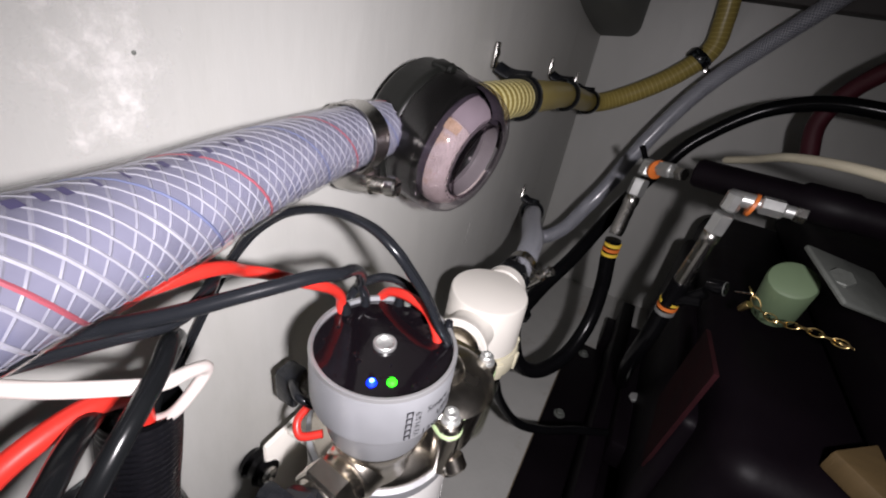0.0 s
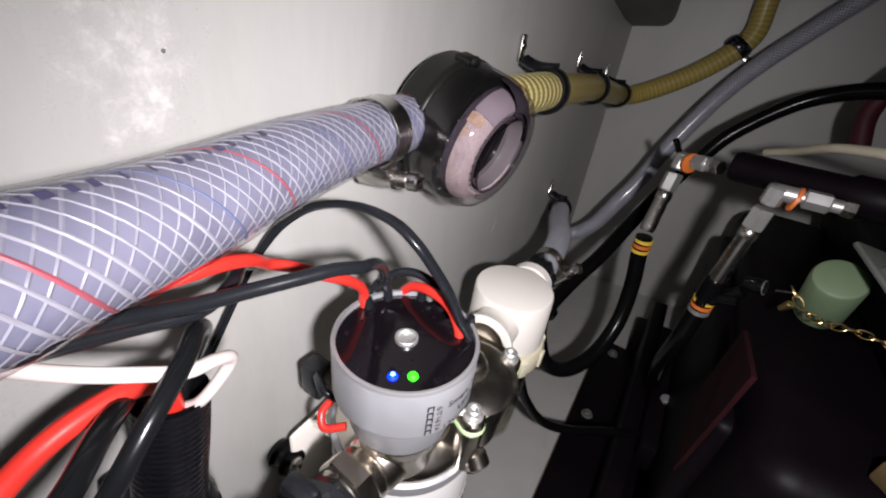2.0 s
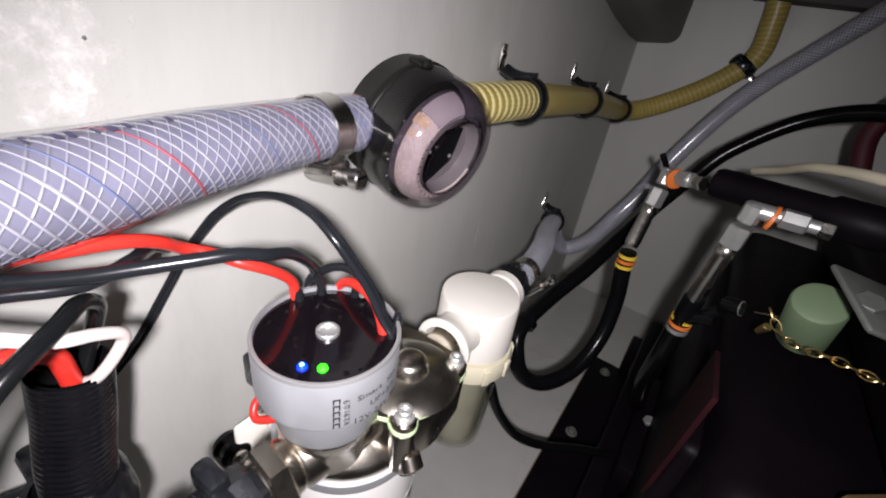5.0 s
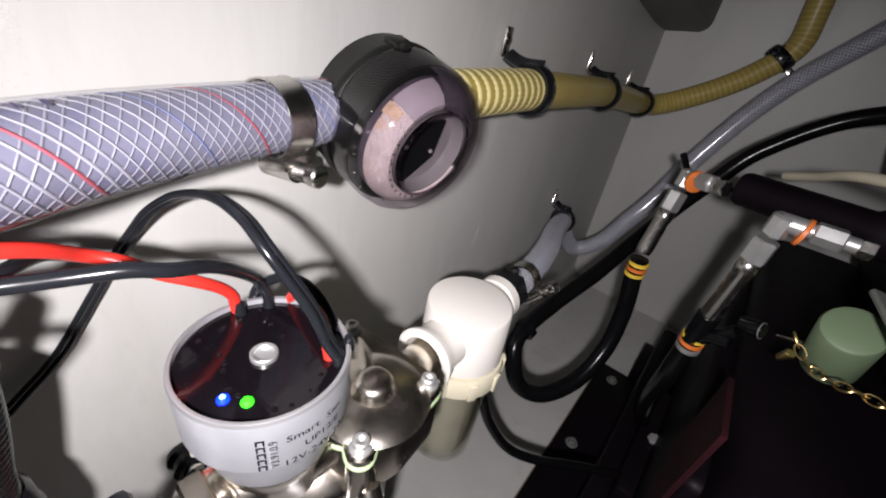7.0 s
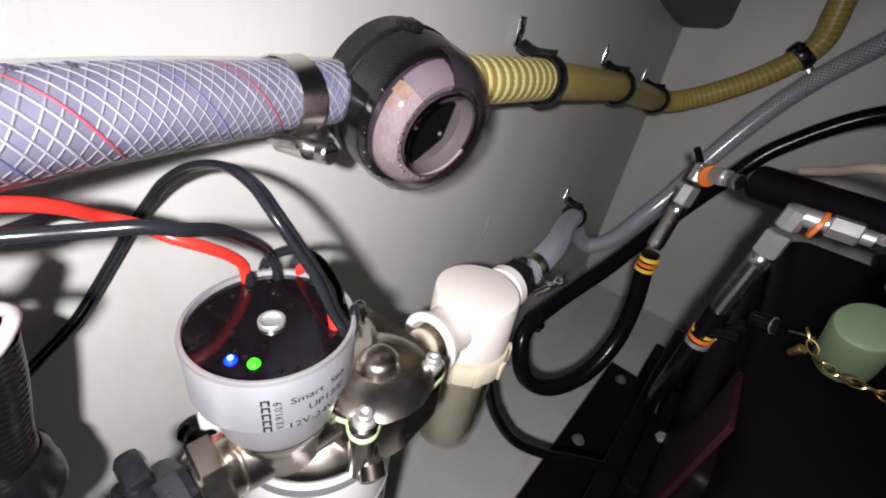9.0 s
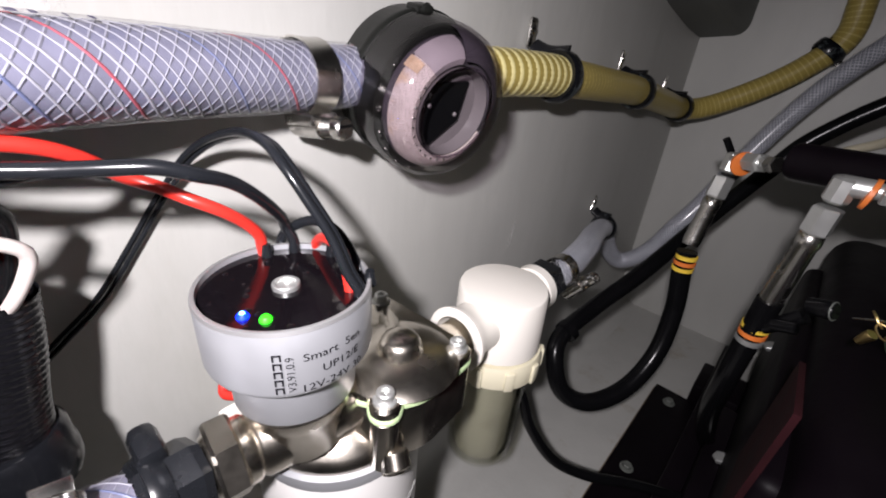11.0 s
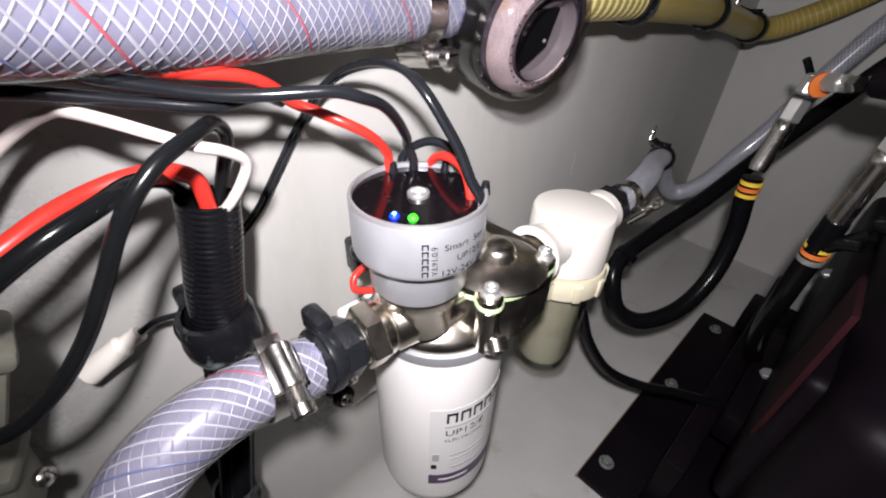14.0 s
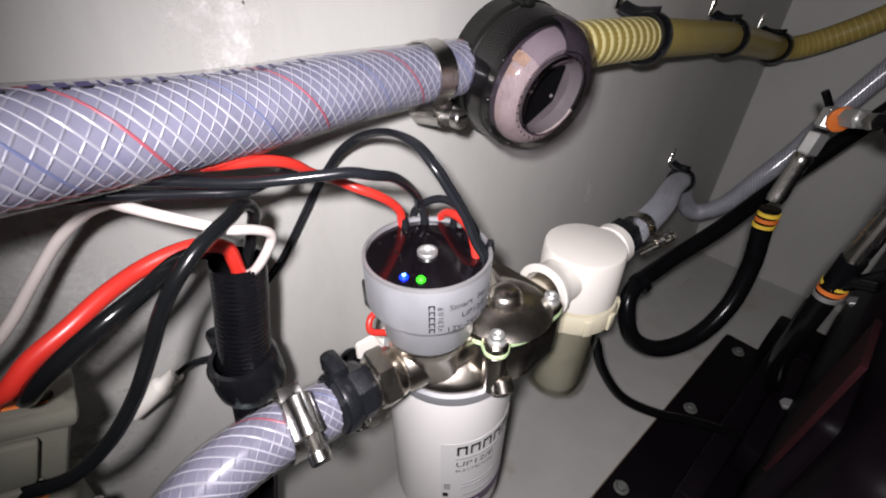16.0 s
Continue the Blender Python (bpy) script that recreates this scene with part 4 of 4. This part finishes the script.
wire("battery_cable", [(0.0344, 0.1588, 0.4022), (0.0374, 0.1575, 0.4431), (0.0425, 0.1542, 0.4570), (0.0528, 0.1479, 0.4666), (0.0655, 0.1374, 0.4727), (0.0762, 0.1253, 0.4725), (0.0818, 0.1115, 0.4698), (0.0821, 0.0982, 0.4633), (0.0784, 0.0870, 0.4545), (0.0717, 0.0784, 0.4440), (0.0620, 0.0775, 0.4380), (0.0545, 0.0775, 0.4250)], 0.0035, CABLE_BLACK, "thick black cable from the conduit to a connector")
wire("looped_cable", [(0.0410, 0.1560, 0.4000), (0.0425, 0.1660, 0.4380), (0.0462, 0.1730, 0.4600), (0.0546, 0.1758, 0.4785), (0.0629, 0.1698, 0.4873), (0.0711, 0.1616, 0.4876), (0.0775, 0.1522, 0.4864), (0.0814, 0.1438, 0.4830), (0.0835, 0.1339, 0.4747), (0.0816, 0.1261, 0.4633), (0.0817, 0.1172, 0.4481), (0.0819, 0.1052, 0.4298), (0.0817, 0.0908, 0.4143), (0.0784, 0.0739, 0.4031), (0.0694, 0.0550, 0.4003), (0.0609, 0.0270, 0.4039), (0.0516, -0.0451, 0.4138)], 0.0030, CABLE_BLACK, "black cable looping out of the conduit")
wire("white_wire", [(0.0347, 0.1585, 0.4140), (0.0424, 0.1633, 0.4370), (0.0539, 0.1686, 0.4468), (0.0603, 0.1753, 0.4591), (0.0649, 0.1780, 0.4699), (0.0693, 0.1699, 0.4779), (0.0720, 0.1601, 0.4832), (0.0687, 0.1502, 0.4886), (0.0626, 0.1396, 0.4939), (0.0526, 0.1313, 0.4961), (0.0415, 0.1262, 0.4945), (0.0326, 0.1169, 0.4887), (0.0305, 0.1052, 0.4803), (0.0325, 0.0919, 0.4675), (0.0360, 0.0777, 0.4536), (0.0388, 0.0637, 0.4442), (0.0425, 0.0290, 0.4248)], 0.0023, CABLE_WHITE, "white wire arching from the conduit")
wc = thing("bullet_connector", (0.012, 0.10, 0.36), "white sleeved wire connector on a thin dark wire", "connector")
part("sleeve", sweep(even(spline([(0.0095, 0.090, 0.355), (0.012, 0.104, 0.3635), (0.015, 0.118, 0.3715)]), 0.002), lambda s: 0.0066 if s < 0.022 else 0.0046, 14), WHITE_PLASTIC, wc)
part("lead", sweep(even(spline([(0.015, 0.118, 0.3715), (0.018, 0.127, 0.3765), (0.024, 0.138, 0.379)]), 0.002), 0.0017, 10), CABLE, wc)


def connector(at, tilt, label):
    ob = thing("wire_connector", at, label, "connector", "grey connectors")
    m = Matrix.Translation(at) @ pose(0, 0, 0, *tilt)
    part("shell", box((-0.016, -0.017, -0.046), (0.012, 0.017, -0.002), 0.004, m), CONNECTOR, ob)
    part("collar", box((-0.018, -0.019, -0.012), (0.014, 0.019, -0.003), 0.003, m), CONNECTOR, ob)
    part("seal", box((-0.010, -0.010, -0.006), (0.007, 0.010, -0.0012), 0.001, m), ORANGE, ob, "orange rubber seal")
    part("latch", box((0.0125, -0.007, -0.034), (0.017, 0.007, -0.012), 0.0015, m), CONNECTOR, ob)
    part("latch_tip", box((0.0130, -0.009, -0.040), (0.018, 0.009, -0.035), 0.001, m), CONNECTOR, ob)
    return ob


connector(Vector((0.0550, 0.0710, 0.4360)), (-24, 0, 0), "grey plastic connector with an orange seal")
lower_plug = connector(Vector((0.036, 0.042, 0.3620)), (-6, 0, -15), "dusty grey plastic connector with an orange seal")
part("pin", lathe([(0, 0.0045), (0.003, 0.0045), (0.0045, 0.003), (0.005, 0)], (0.043, 0.060, 0.338), (0.6, 0.7, 0.3), 16), STEEL, lower_plug)
wire("harness_cable", [(0.046, 0.040, 0.325), (0.045, 0.036, 0.29), (0.044, 0.034, 0.22), (0.04, 0.034, 0.02)], 0.009, RUBBER, "black taped wiring harness dropping to the floor")
wire("harness_cable", [(0.049, 0.052, 0.382), (0.046, 0.038, 0.375), (0.040, 0.012, 0.380), (0.036, -0.04, 0.39)], 0.007, RUBBER, "black taped harness along the bulkhead")

# ---------------------------------------------------------------- the water filter

WX, WY = 0.0875, 0.4360
filt = thing("bowl_filter", (WX, WY, 0.17), "white plastic filter head with a clear bowl", "filter")
fh = part("filter_head", lathe([(0.308, 0.0345), (0.310, 0.0378), (0.3600, 0.0368), (0.3622, 0.0358), (0.3630, 0.0336), (0.3630, 0)], (WX, WY, 0), seg=64), WHITE_PLASTIC, filt)
part("inlet_port", lathe([(0.020, 0.0215), (0.044, 0.0205), (0.050, 0.0215), (0.0560, 0.0250), (0.0600, 0.0255), (0.0610, 0.0245), (0.0610, 0.0185), (0.046, 0.0175)], (WX, WY, 0.3370), (0.02, -1, 0.05), 44, closed=False), WHITE_PLASTIC, fh)
part("outlet_port", lathe([(0.020, 0.0215), (0.046, 0.0205), (0.0475, 0.0222), (0.0570, 0.0224), (0.0580, 0.0215), (0.0580, 0.0)], (WX, WY, 0.3360), (0.0, 1, 0.02), 44, closed=False), WHITE_PLASTIC, fh)
nut = part("ring_nut", lathe([(0.286, 0.0385), (0.287, 0.0410), (0.292, 0.0415), (0.303, 0.0415), (0.3075, 0.0395), (0.3075, 0.0345)], (WX, WY, 0), seg=64, closed=False), RING_PLASTIC, filt, "yellowed clear ring nut")
for k in range(10):
    a = 36 * k
    part("grip", box((0.0405, -0.004, 0.287), (0.0435, 0.004, 0.305), 0.001, Matrix.Translation((WX, WY, 0)) @ pose(0, 0, 0, 0, 0, a)), RING_PLASTIC, nut)
bowl = part("bowl", lathe([(0.172, 0), (0.172, 0.024), (0.1735, 0.0285), (0.178, 0.0315), (0.200, 0.0325), (0.290, 0.0340)], (WX, WY, 0), seg=48, closed=False), BOWL, filt, "clear plastic bowl")
part("bowl_liner", lathe([(0.1735, 0), (0.1735, 0.023), (0.180, 0.0300), (0.200, 0.0312), (0.286, 0.0325)], (WX, WY, 0), seg=48, closed=False), BOWL, bowl)
part("element", lathe([(0.182, 0), (0.182, 0.0255), (0.188, 0.0268), (0.288, 0.0280)], (WX, WY, 0), seg=40), ELEMENT, filt, "grey mesh element inside the bowl")
barb = thing("hose_barb", (0.09, 0.51, 0.335), "black barbed fitting screwed into the filter outlet", "fitting")
part("hex", prism((WX, 0.4945, 0.3365), (0, 1, 0), 0.022, 0.0215, 6, 0.0018), BLACK_PLASTIC, barb)
part("spigot", lathe([(0, 0.014), (0.03, 0.0135)], (WX, 0.519, 0.3365), (0, 1, 0), 24), BLACK_PLASTIC, barb)
GREY = [(0.090, 0.522, 0.3365), (0.088, 0.560, 0.338), (0.078, 0.620, 0.334), (0.055, 0.700, 0.318), (0.038, 0.775, 0.300), (0.028, 0.830, 0.272), (0.024, 0.880, 0.225), (0.040, 0.910, 0.198), (0.075, 0.925, 0.225), (0.103, 0.940, 0.280), (0.127, 0.960, 0.330), (0.152, 0.985, 0.398), (0.190, 1.005, 0.480), (0.228, 1.020, 0.541), (0.275, 1.035, 0.598), (0.36, 1.04, 0.70), (0.42, 1.04, 0.78), (0.46, 1.03, 0.95)]
braided_hose("braided_hose", GREY, 0.0150, "grey clear braided hose turning along the end bulkhead", CORE_GREY, pitch=0.07, count=14, marks=False, step=0.004)
worm_clamp((0.0885, 0.540, 0.3372), (0, 1, 0.02), 0.0153, (0.8, 0, -0.6), "stainless steel clamp on the filter hose", 0.014, 1.3)
p_clip((0.030, 0.805, 0.290), (-0.1, 0.8, -0.45), 0.0153, (-0.3, 0.1, 0.8), "thin dark clip holding the grey hose to the bulkhead")

# ---------------------------------------------------------------- hydraulic hoses

HYD = [(0.172, 0.658, 0.355), (0.174, 0.657, 0.330), (0.181, 0.655, 0.285), (0.183, 0.635, 0.235), (0.172, 0.600, 0.198), (0.149, 0.562, 0.184), (0.124, 0.542, 0.194), (0.108, 0.540, 0.222), (0.098, 0.560, 0.248), (0.108, 0.620, 0.267), (0.130, 0.680, 0.298), (0.147, 0.740, 0.328), (0.168, 0.800, 0.366), (0.198, 0.835, 0.418), (0.230, 0.850, 0.468), (0.297, 0.855, 0.526), (0.38, 0.83, 0.55), (0.50, 0.80, 0.53), (0.56, 0.80, 0.40)]
hyd = thing("hydraulic_hose", HYD[0], "black hydraulic hose looping down behind the filter", "hose")
part("jacket", sweep(even(spline(HYD), 0.005), 0.0100, 20), RUBBER, hyd)
for c, z in ((YELLOW_BAND, 0.347), (ORANGE, 0.340), (YELLOW_BAND, 0.333)):
    part("colour_band", lathe([(0, 0.0100), (0.0005, 0.0109), (0.0040, 0.0109), (0.0045, 0.0100)], (0.1735, 0.657, z), (-0.06, 0.02, 1), 24), c, hyd, "coloured marker band")
part("grommet", lathe([(0, 0.0100), (0.001, 0.0132), (0.010, 0.0132), (0.012, 0.0100)], (0.099, 0.566, 0.249), (0.12, 0.85, 0.35), 24), RUBBER, hyd)
LOW = [(0.094, 0.470, 0.250), (0.108, 0.472, 0.225), (0.122, 0.480, 0.185), (0.148, 0.497, 0.145), (0.182, 0.525, 0.125), (0.220, 0.560, 0.115), (0.27, 0.60, 0.10), (0.32, 0.64, 0.09)]
solo("drain_hose", sweep(even(spline(LOW), 0.005), 0.0056, 16), RUBBER, "thinner black hose dropping under the engine", "hose")


def elbow(top, foot, side, band_z, label, big=1.0):
    """A swivel elbow with a hex, a crimped ferrule below and an orange seal beside it."""
    top, foot, side = Vector(top), Vector(foot), Vector(side).normalized()
    down = (foot - top).normalized()
    n = (foot - top).length
    ob = thing("hose_fitting", top, label, "fitting", "hydraulic fittings")
    part("elbow_body", prism(top - down * 0.006 * big, down, 0.020 * big, 0.0088 * big, 8, 0.002), ZINC, ob)
    part("cross_arm", lathe([(-0.002, 0.0075 * big), (0.016 * big, 0.0075 * big)], top, side, 20), ZINC, ob)
    part("swivel_nut", prism(top + down * 0.018 * big, down, 0.022 * big, 0.0100 * big, 6, 0.0012), ZINC, ob)
    part("ferrule", lathe([(0.040 * big, 0.0072 * big), (0.042 * big, 0.0088 * big), (0.050 * big, 0.0092 * big), (0.052 * big, 0.0082 * big), (n - 0.006, 0.0090 * big), (n, 0.0080 * big)], top, down, 24), STEEL, ob, "crimped steel ferrule")
    part("seal", lathe([(0.0135 * big, 0.0075 * big), (0.0140 * big, 0.0112 * big), (0.0170 * big, 0.0116 * big), (0.0180 * big, 0.0075 * big)], top, side * 1.0 + down * 0.18, 24), ORANGE, ob, "orange sealing ring")
    part("coupling_nut", prism(top + side * 0.0205 * big, side, 0.020 * big, 0.0090 * big, 6, 0.0014), ZINC, ob)
    part("stub", lathe([(0.016 * big, 0.006 * big), (0.054 * big, 0.006 * big)], top, side, 16), ZINC, ob)
    part("end_nut", prism(top + side * 0.048 * big, side, 0.010 * big, 0.0078 * big, 6, 0.001), STEEL, ob)
    return ob


elbow((0.1770, 0.686, 0.4515), (0.1715, 0.660, 0.362), (0.64, -0.72, 0.18), 0, "zinc-plated elbow fitting with an orange seal")
elbow((0.2590, 0.586, 0.4680), (0.2520, 0.588, 0.362), (1.0, -0.05, 0.03), 0, "larger zinc-plated elbow fitting with an orange seal", 0.98)
HYD2 = [(0.252, 0.588, 0.365), (0.251, 0.590, 0.33), (0.250, 0.600, 0.27), (0.252, 0.640, 0.19), (0.268, 0.70, 0.10), (0.30, 0.76, 0.07)]
h2 = thing("hydraulic_hose", HYD2[0], "black hydraulic hose running down beside the engine", "hose")
part("jacket", sweep(even(spline(HYD2), 0.005), 0.0100, 20), RUBBER, h2)
for c, z in ((YELLOW_BAND, 0.334), (ORANGE, 0.327), (ZINC, 0.320)):
    part("colour_band", lathe([(0, 0.0100), (0.0005, 0.0109), (0.0045, 0.0109), (0.0050, 0.0100)], (0.2515, 0.5905, z), (0, -0.06, 1), 24), c, h2, "coloured marker band")
solo("clip_bracket", sweep(spline([(0.172, 0.705, 0.452), (0.166, 0.702, 0.462), (0.162, 0.700, 0.468)]), 0.0035, 10), RUBBER, "small black bracket behind the elbow fitting", "bracket")

# ---------------------------------------------------------------- the engine

bed = thing("engine_bed", (0.25, 0.66, 0.0), "black painted steel engine bed bolted to the floor", "engine bed")
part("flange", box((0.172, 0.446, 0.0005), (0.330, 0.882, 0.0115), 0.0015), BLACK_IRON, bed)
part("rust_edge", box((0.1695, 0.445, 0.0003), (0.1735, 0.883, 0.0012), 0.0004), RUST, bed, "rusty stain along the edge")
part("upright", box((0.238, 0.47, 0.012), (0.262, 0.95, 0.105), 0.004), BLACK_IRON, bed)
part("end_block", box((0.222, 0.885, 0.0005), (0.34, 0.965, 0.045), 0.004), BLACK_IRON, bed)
for p in ((0.190, 0.484, 0.0115), (0.197, 0.671, 0.0115), (0.202, 0.848, 0.0115)):
    b = part("bolt", lathe([(0, 0.0095), (0.0012, 0.0095), (0.0016, 0.0088)], p, (0, 0, 1), 24), CASTING, bed)
    part("bolt_head", prism(Vector(p) + Vector((0, 0, 0.0016)), (0, 0, 1), 0.006, 0.0066, 6, 0.001), CASTING, b)
engine = thing("engine", (0.5, 0.66, 0.0), "black painted marine engine in deep shade", "engine")
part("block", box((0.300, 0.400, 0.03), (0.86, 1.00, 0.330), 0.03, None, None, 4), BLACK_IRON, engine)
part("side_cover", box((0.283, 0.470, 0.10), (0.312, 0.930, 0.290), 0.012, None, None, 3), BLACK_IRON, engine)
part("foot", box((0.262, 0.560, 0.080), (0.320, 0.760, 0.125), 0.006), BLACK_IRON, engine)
plate = bmesh.new()
near, far = [[plate.verts.new((x, y, z)) for y, z in ((0.533, 0.352), (0.452, 0.362), (0.478, 0.200), (0.552, 0.235))] for x in (0.2815, 0.2855)]
plate.faces.new(near), plate.faces.new(far)
for k in range(4):
    plate.faces.new((near[k], near[(k + 1) % 4], far[(k + 1) % 4], far[k]))
part("red_plate", plate, RED_IRON, engine, "dull red painted plate", smooth=False)
for p in ((0.282, 0.653, 0.129), (0.283, 0.80, 0.21)):
    part("bolt_head", prism(p, (-0.4, -0.3, 0.85), 0.007, 0.0075, 6, 0.001), ZINC, engine)
rail = Vector((0.90, -0.25, 0.06)).normalized()
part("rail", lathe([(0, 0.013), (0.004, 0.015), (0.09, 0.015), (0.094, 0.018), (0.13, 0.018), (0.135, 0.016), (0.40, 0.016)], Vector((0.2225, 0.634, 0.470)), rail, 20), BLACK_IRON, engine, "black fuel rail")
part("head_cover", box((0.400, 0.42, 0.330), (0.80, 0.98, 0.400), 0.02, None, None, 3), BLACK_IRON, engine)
fill = thing("filler_cap", (0.341, 0.605, 0.391), "pale green filler cap under a worn grey bracket", "cap")
cap_axis = Vector((-0.20, -0.55, 0.80))
part("cap_body", lathe([(-0.050, 0.0215), (0.013, 0.0220), (0.0165, 0.0205), (0.0180, 0.017), (0.0180, 0)], (0.343, 0.603, 0.391), cap_axis, 40), GREEN_CAP, fill)
part("bracket", box((-0.026, -0.036, 0.0), (0.060, 0.030, 0.006), 0.003, Matrix.Translation((0.358, 0.565, 0.428)) @ pose(0, 0, 0, 18, 14, 30)), CASTING, fill)
part("bracket_bolt", prism((0.352, 0.552, 0.432), (-0.1, -0.35, 0.9), 0.007, 0.0105, 6, 0.001), CASTING, fill)
chain = thing("brass_chain", (0.316, 0.58, 0.37), "slack brass chain hanging by the filler cap", "chain")
cl = even(spline([(0.313, 0.584, 0.381), (0.320, 0.578, 0.374), (0.329, 0.573, 0.369), (0.342, 0.560, 0.373), (0.3546, 0.5493, 0.3805), (0.375, 0.530, 0.388)]), 0.0096)
for i, (p, u, v) in enumerate(frames(cl)):
    ahead = u.cross(v)
    side = (u * 0.8 + v * (0.6 if i % 2 else -0.6)).normalized()
    loop = [p + ahead * 0.0066 * math.cos(a) + side * 0.0036 * math.sin(a) for a in (2 * math.pi * k / 16 for k in range(17))]
    part("link", sweep(loop, 0.0007, 6), BRASS, chain)
part("link_bar", sweep([Vector((0.3036, 0.598, 0.370)), Vector((0.316, 0.580, 0.383))], 0.0011, 8), STEEL, chain)
part("toggle", lathe([(0, 0.0028), (0.011, 0.0042), (0.012, 0.0036)], (0.309, 0.577, 0.363), (0.3, -0.3, 0.8), 14), BRASS, chain)
hc = thing("hose_clip", (0.2853, 0.58, 0.377), "black rubber clip with a worn bright rim beside the hose", "clip")
part("strap", sweep(spline([(0.254, 0.587, 0.338), (0.264, 0.583, 0.350), (0.276, 0.580, 0.366)]), 0.0062, 14), RUBBER, hc)
part("pad", lathe([(-0.012, 0.0065), (-0.003, 0.0075), (0.004, 0.0072), (0.006, 0.0060), (0.006, 0)], (0.2853, 0.580, 0.377), (0.86, -0.40, 0.30), 28), RUBBER, hc)
part("rim", torus((0.2893, 0.578, 0.3783), (0.86, -0.40, 0.30), 0.0070, 0.0006, 30, 8), CASTING, hc)
part("stub", lathe([(0, 0.0055), (0.016, 0.0055), (0.017, 0.0045)], (0.2600, 0.578, 0.350), (0.75, -0.2, 0.3), 16), RUBBER, hc)
wire("cream_cable", [(0.255, 0.715, 0.474), (0.272, 0.670, 0.490), (0.290, 0.600, 0.513), (0.33, 0.50, 0.53), (0.42, 0.40, 0.53), (0.55, 0.38, 0.42)], 0.0042, CREAM, "cream coloured control cable over the engine")
wire("maroon_hose", [(0.372, 0.885, 0.470), (0.358, 0.880, 0.520), (0.372, 0.865, 0.570), (0.41, 0.830, 0.62), (0.45, 0.80, 0.66), (0.56, 0.78, 0.62), (0.62, 0.78, 0.40)], 0.0115, MAROON, "dark maroon hose arching behind the engine", "hose")


def deck_ledge():
    """A rounded ledge that runs along the top of the bulkhead and drops towards its far end."""
    bm, rings = bmesh.new(), []
    for y, out, low in ((0.58, 0.006, 0.700), (0.68, 0.024, 0.668), (0.80, 0.045, 0.636), (0.92, 0.060, 0.608), (1.04, 0.069, 0.586), (1.1295, 0.072, 0.576)):
        prof = [(0.0006, 0.98), (0.0006, low - 0.006)] + [(out - 0.022 * min(1, out / 0.03) * (1 - math.sin(a)), low + 0.022 * (1 - math.cos(a))) for a in (radians(d) for d in range(0, 91, 18))] + [(out, 0.98)]
        rings.append([bm.verts.new((x, y, z)) for x, z in prof])
    n = len(rings[0])
    for a, b in zip(rings, rings[1:]):
        for k in range(n):
            bm.faces.new((a[k], a[(k + 1) % n], b[(k + 1) % n], b[k]))
    bm.faces.new(rings[0])
    bm.faces.new(rings[-1])
    return solo("deck_ledge", bm, LEDGE_SHADE, "moulded ledge under the deck edge, its shade put into a dark grey", "ledge", "structure")


deck_ledge()
solo("wood_block", box((-0.04, -0.03, 0.0), (0.04, 0.03, 0.02), 0.003, Matrix.Translation((0.415, 0.440, 0.331)) @ pose(0, 0, 0, 0, 0, 40)), WOOD, "bare plywood offcut lying on the engine", "wood block")
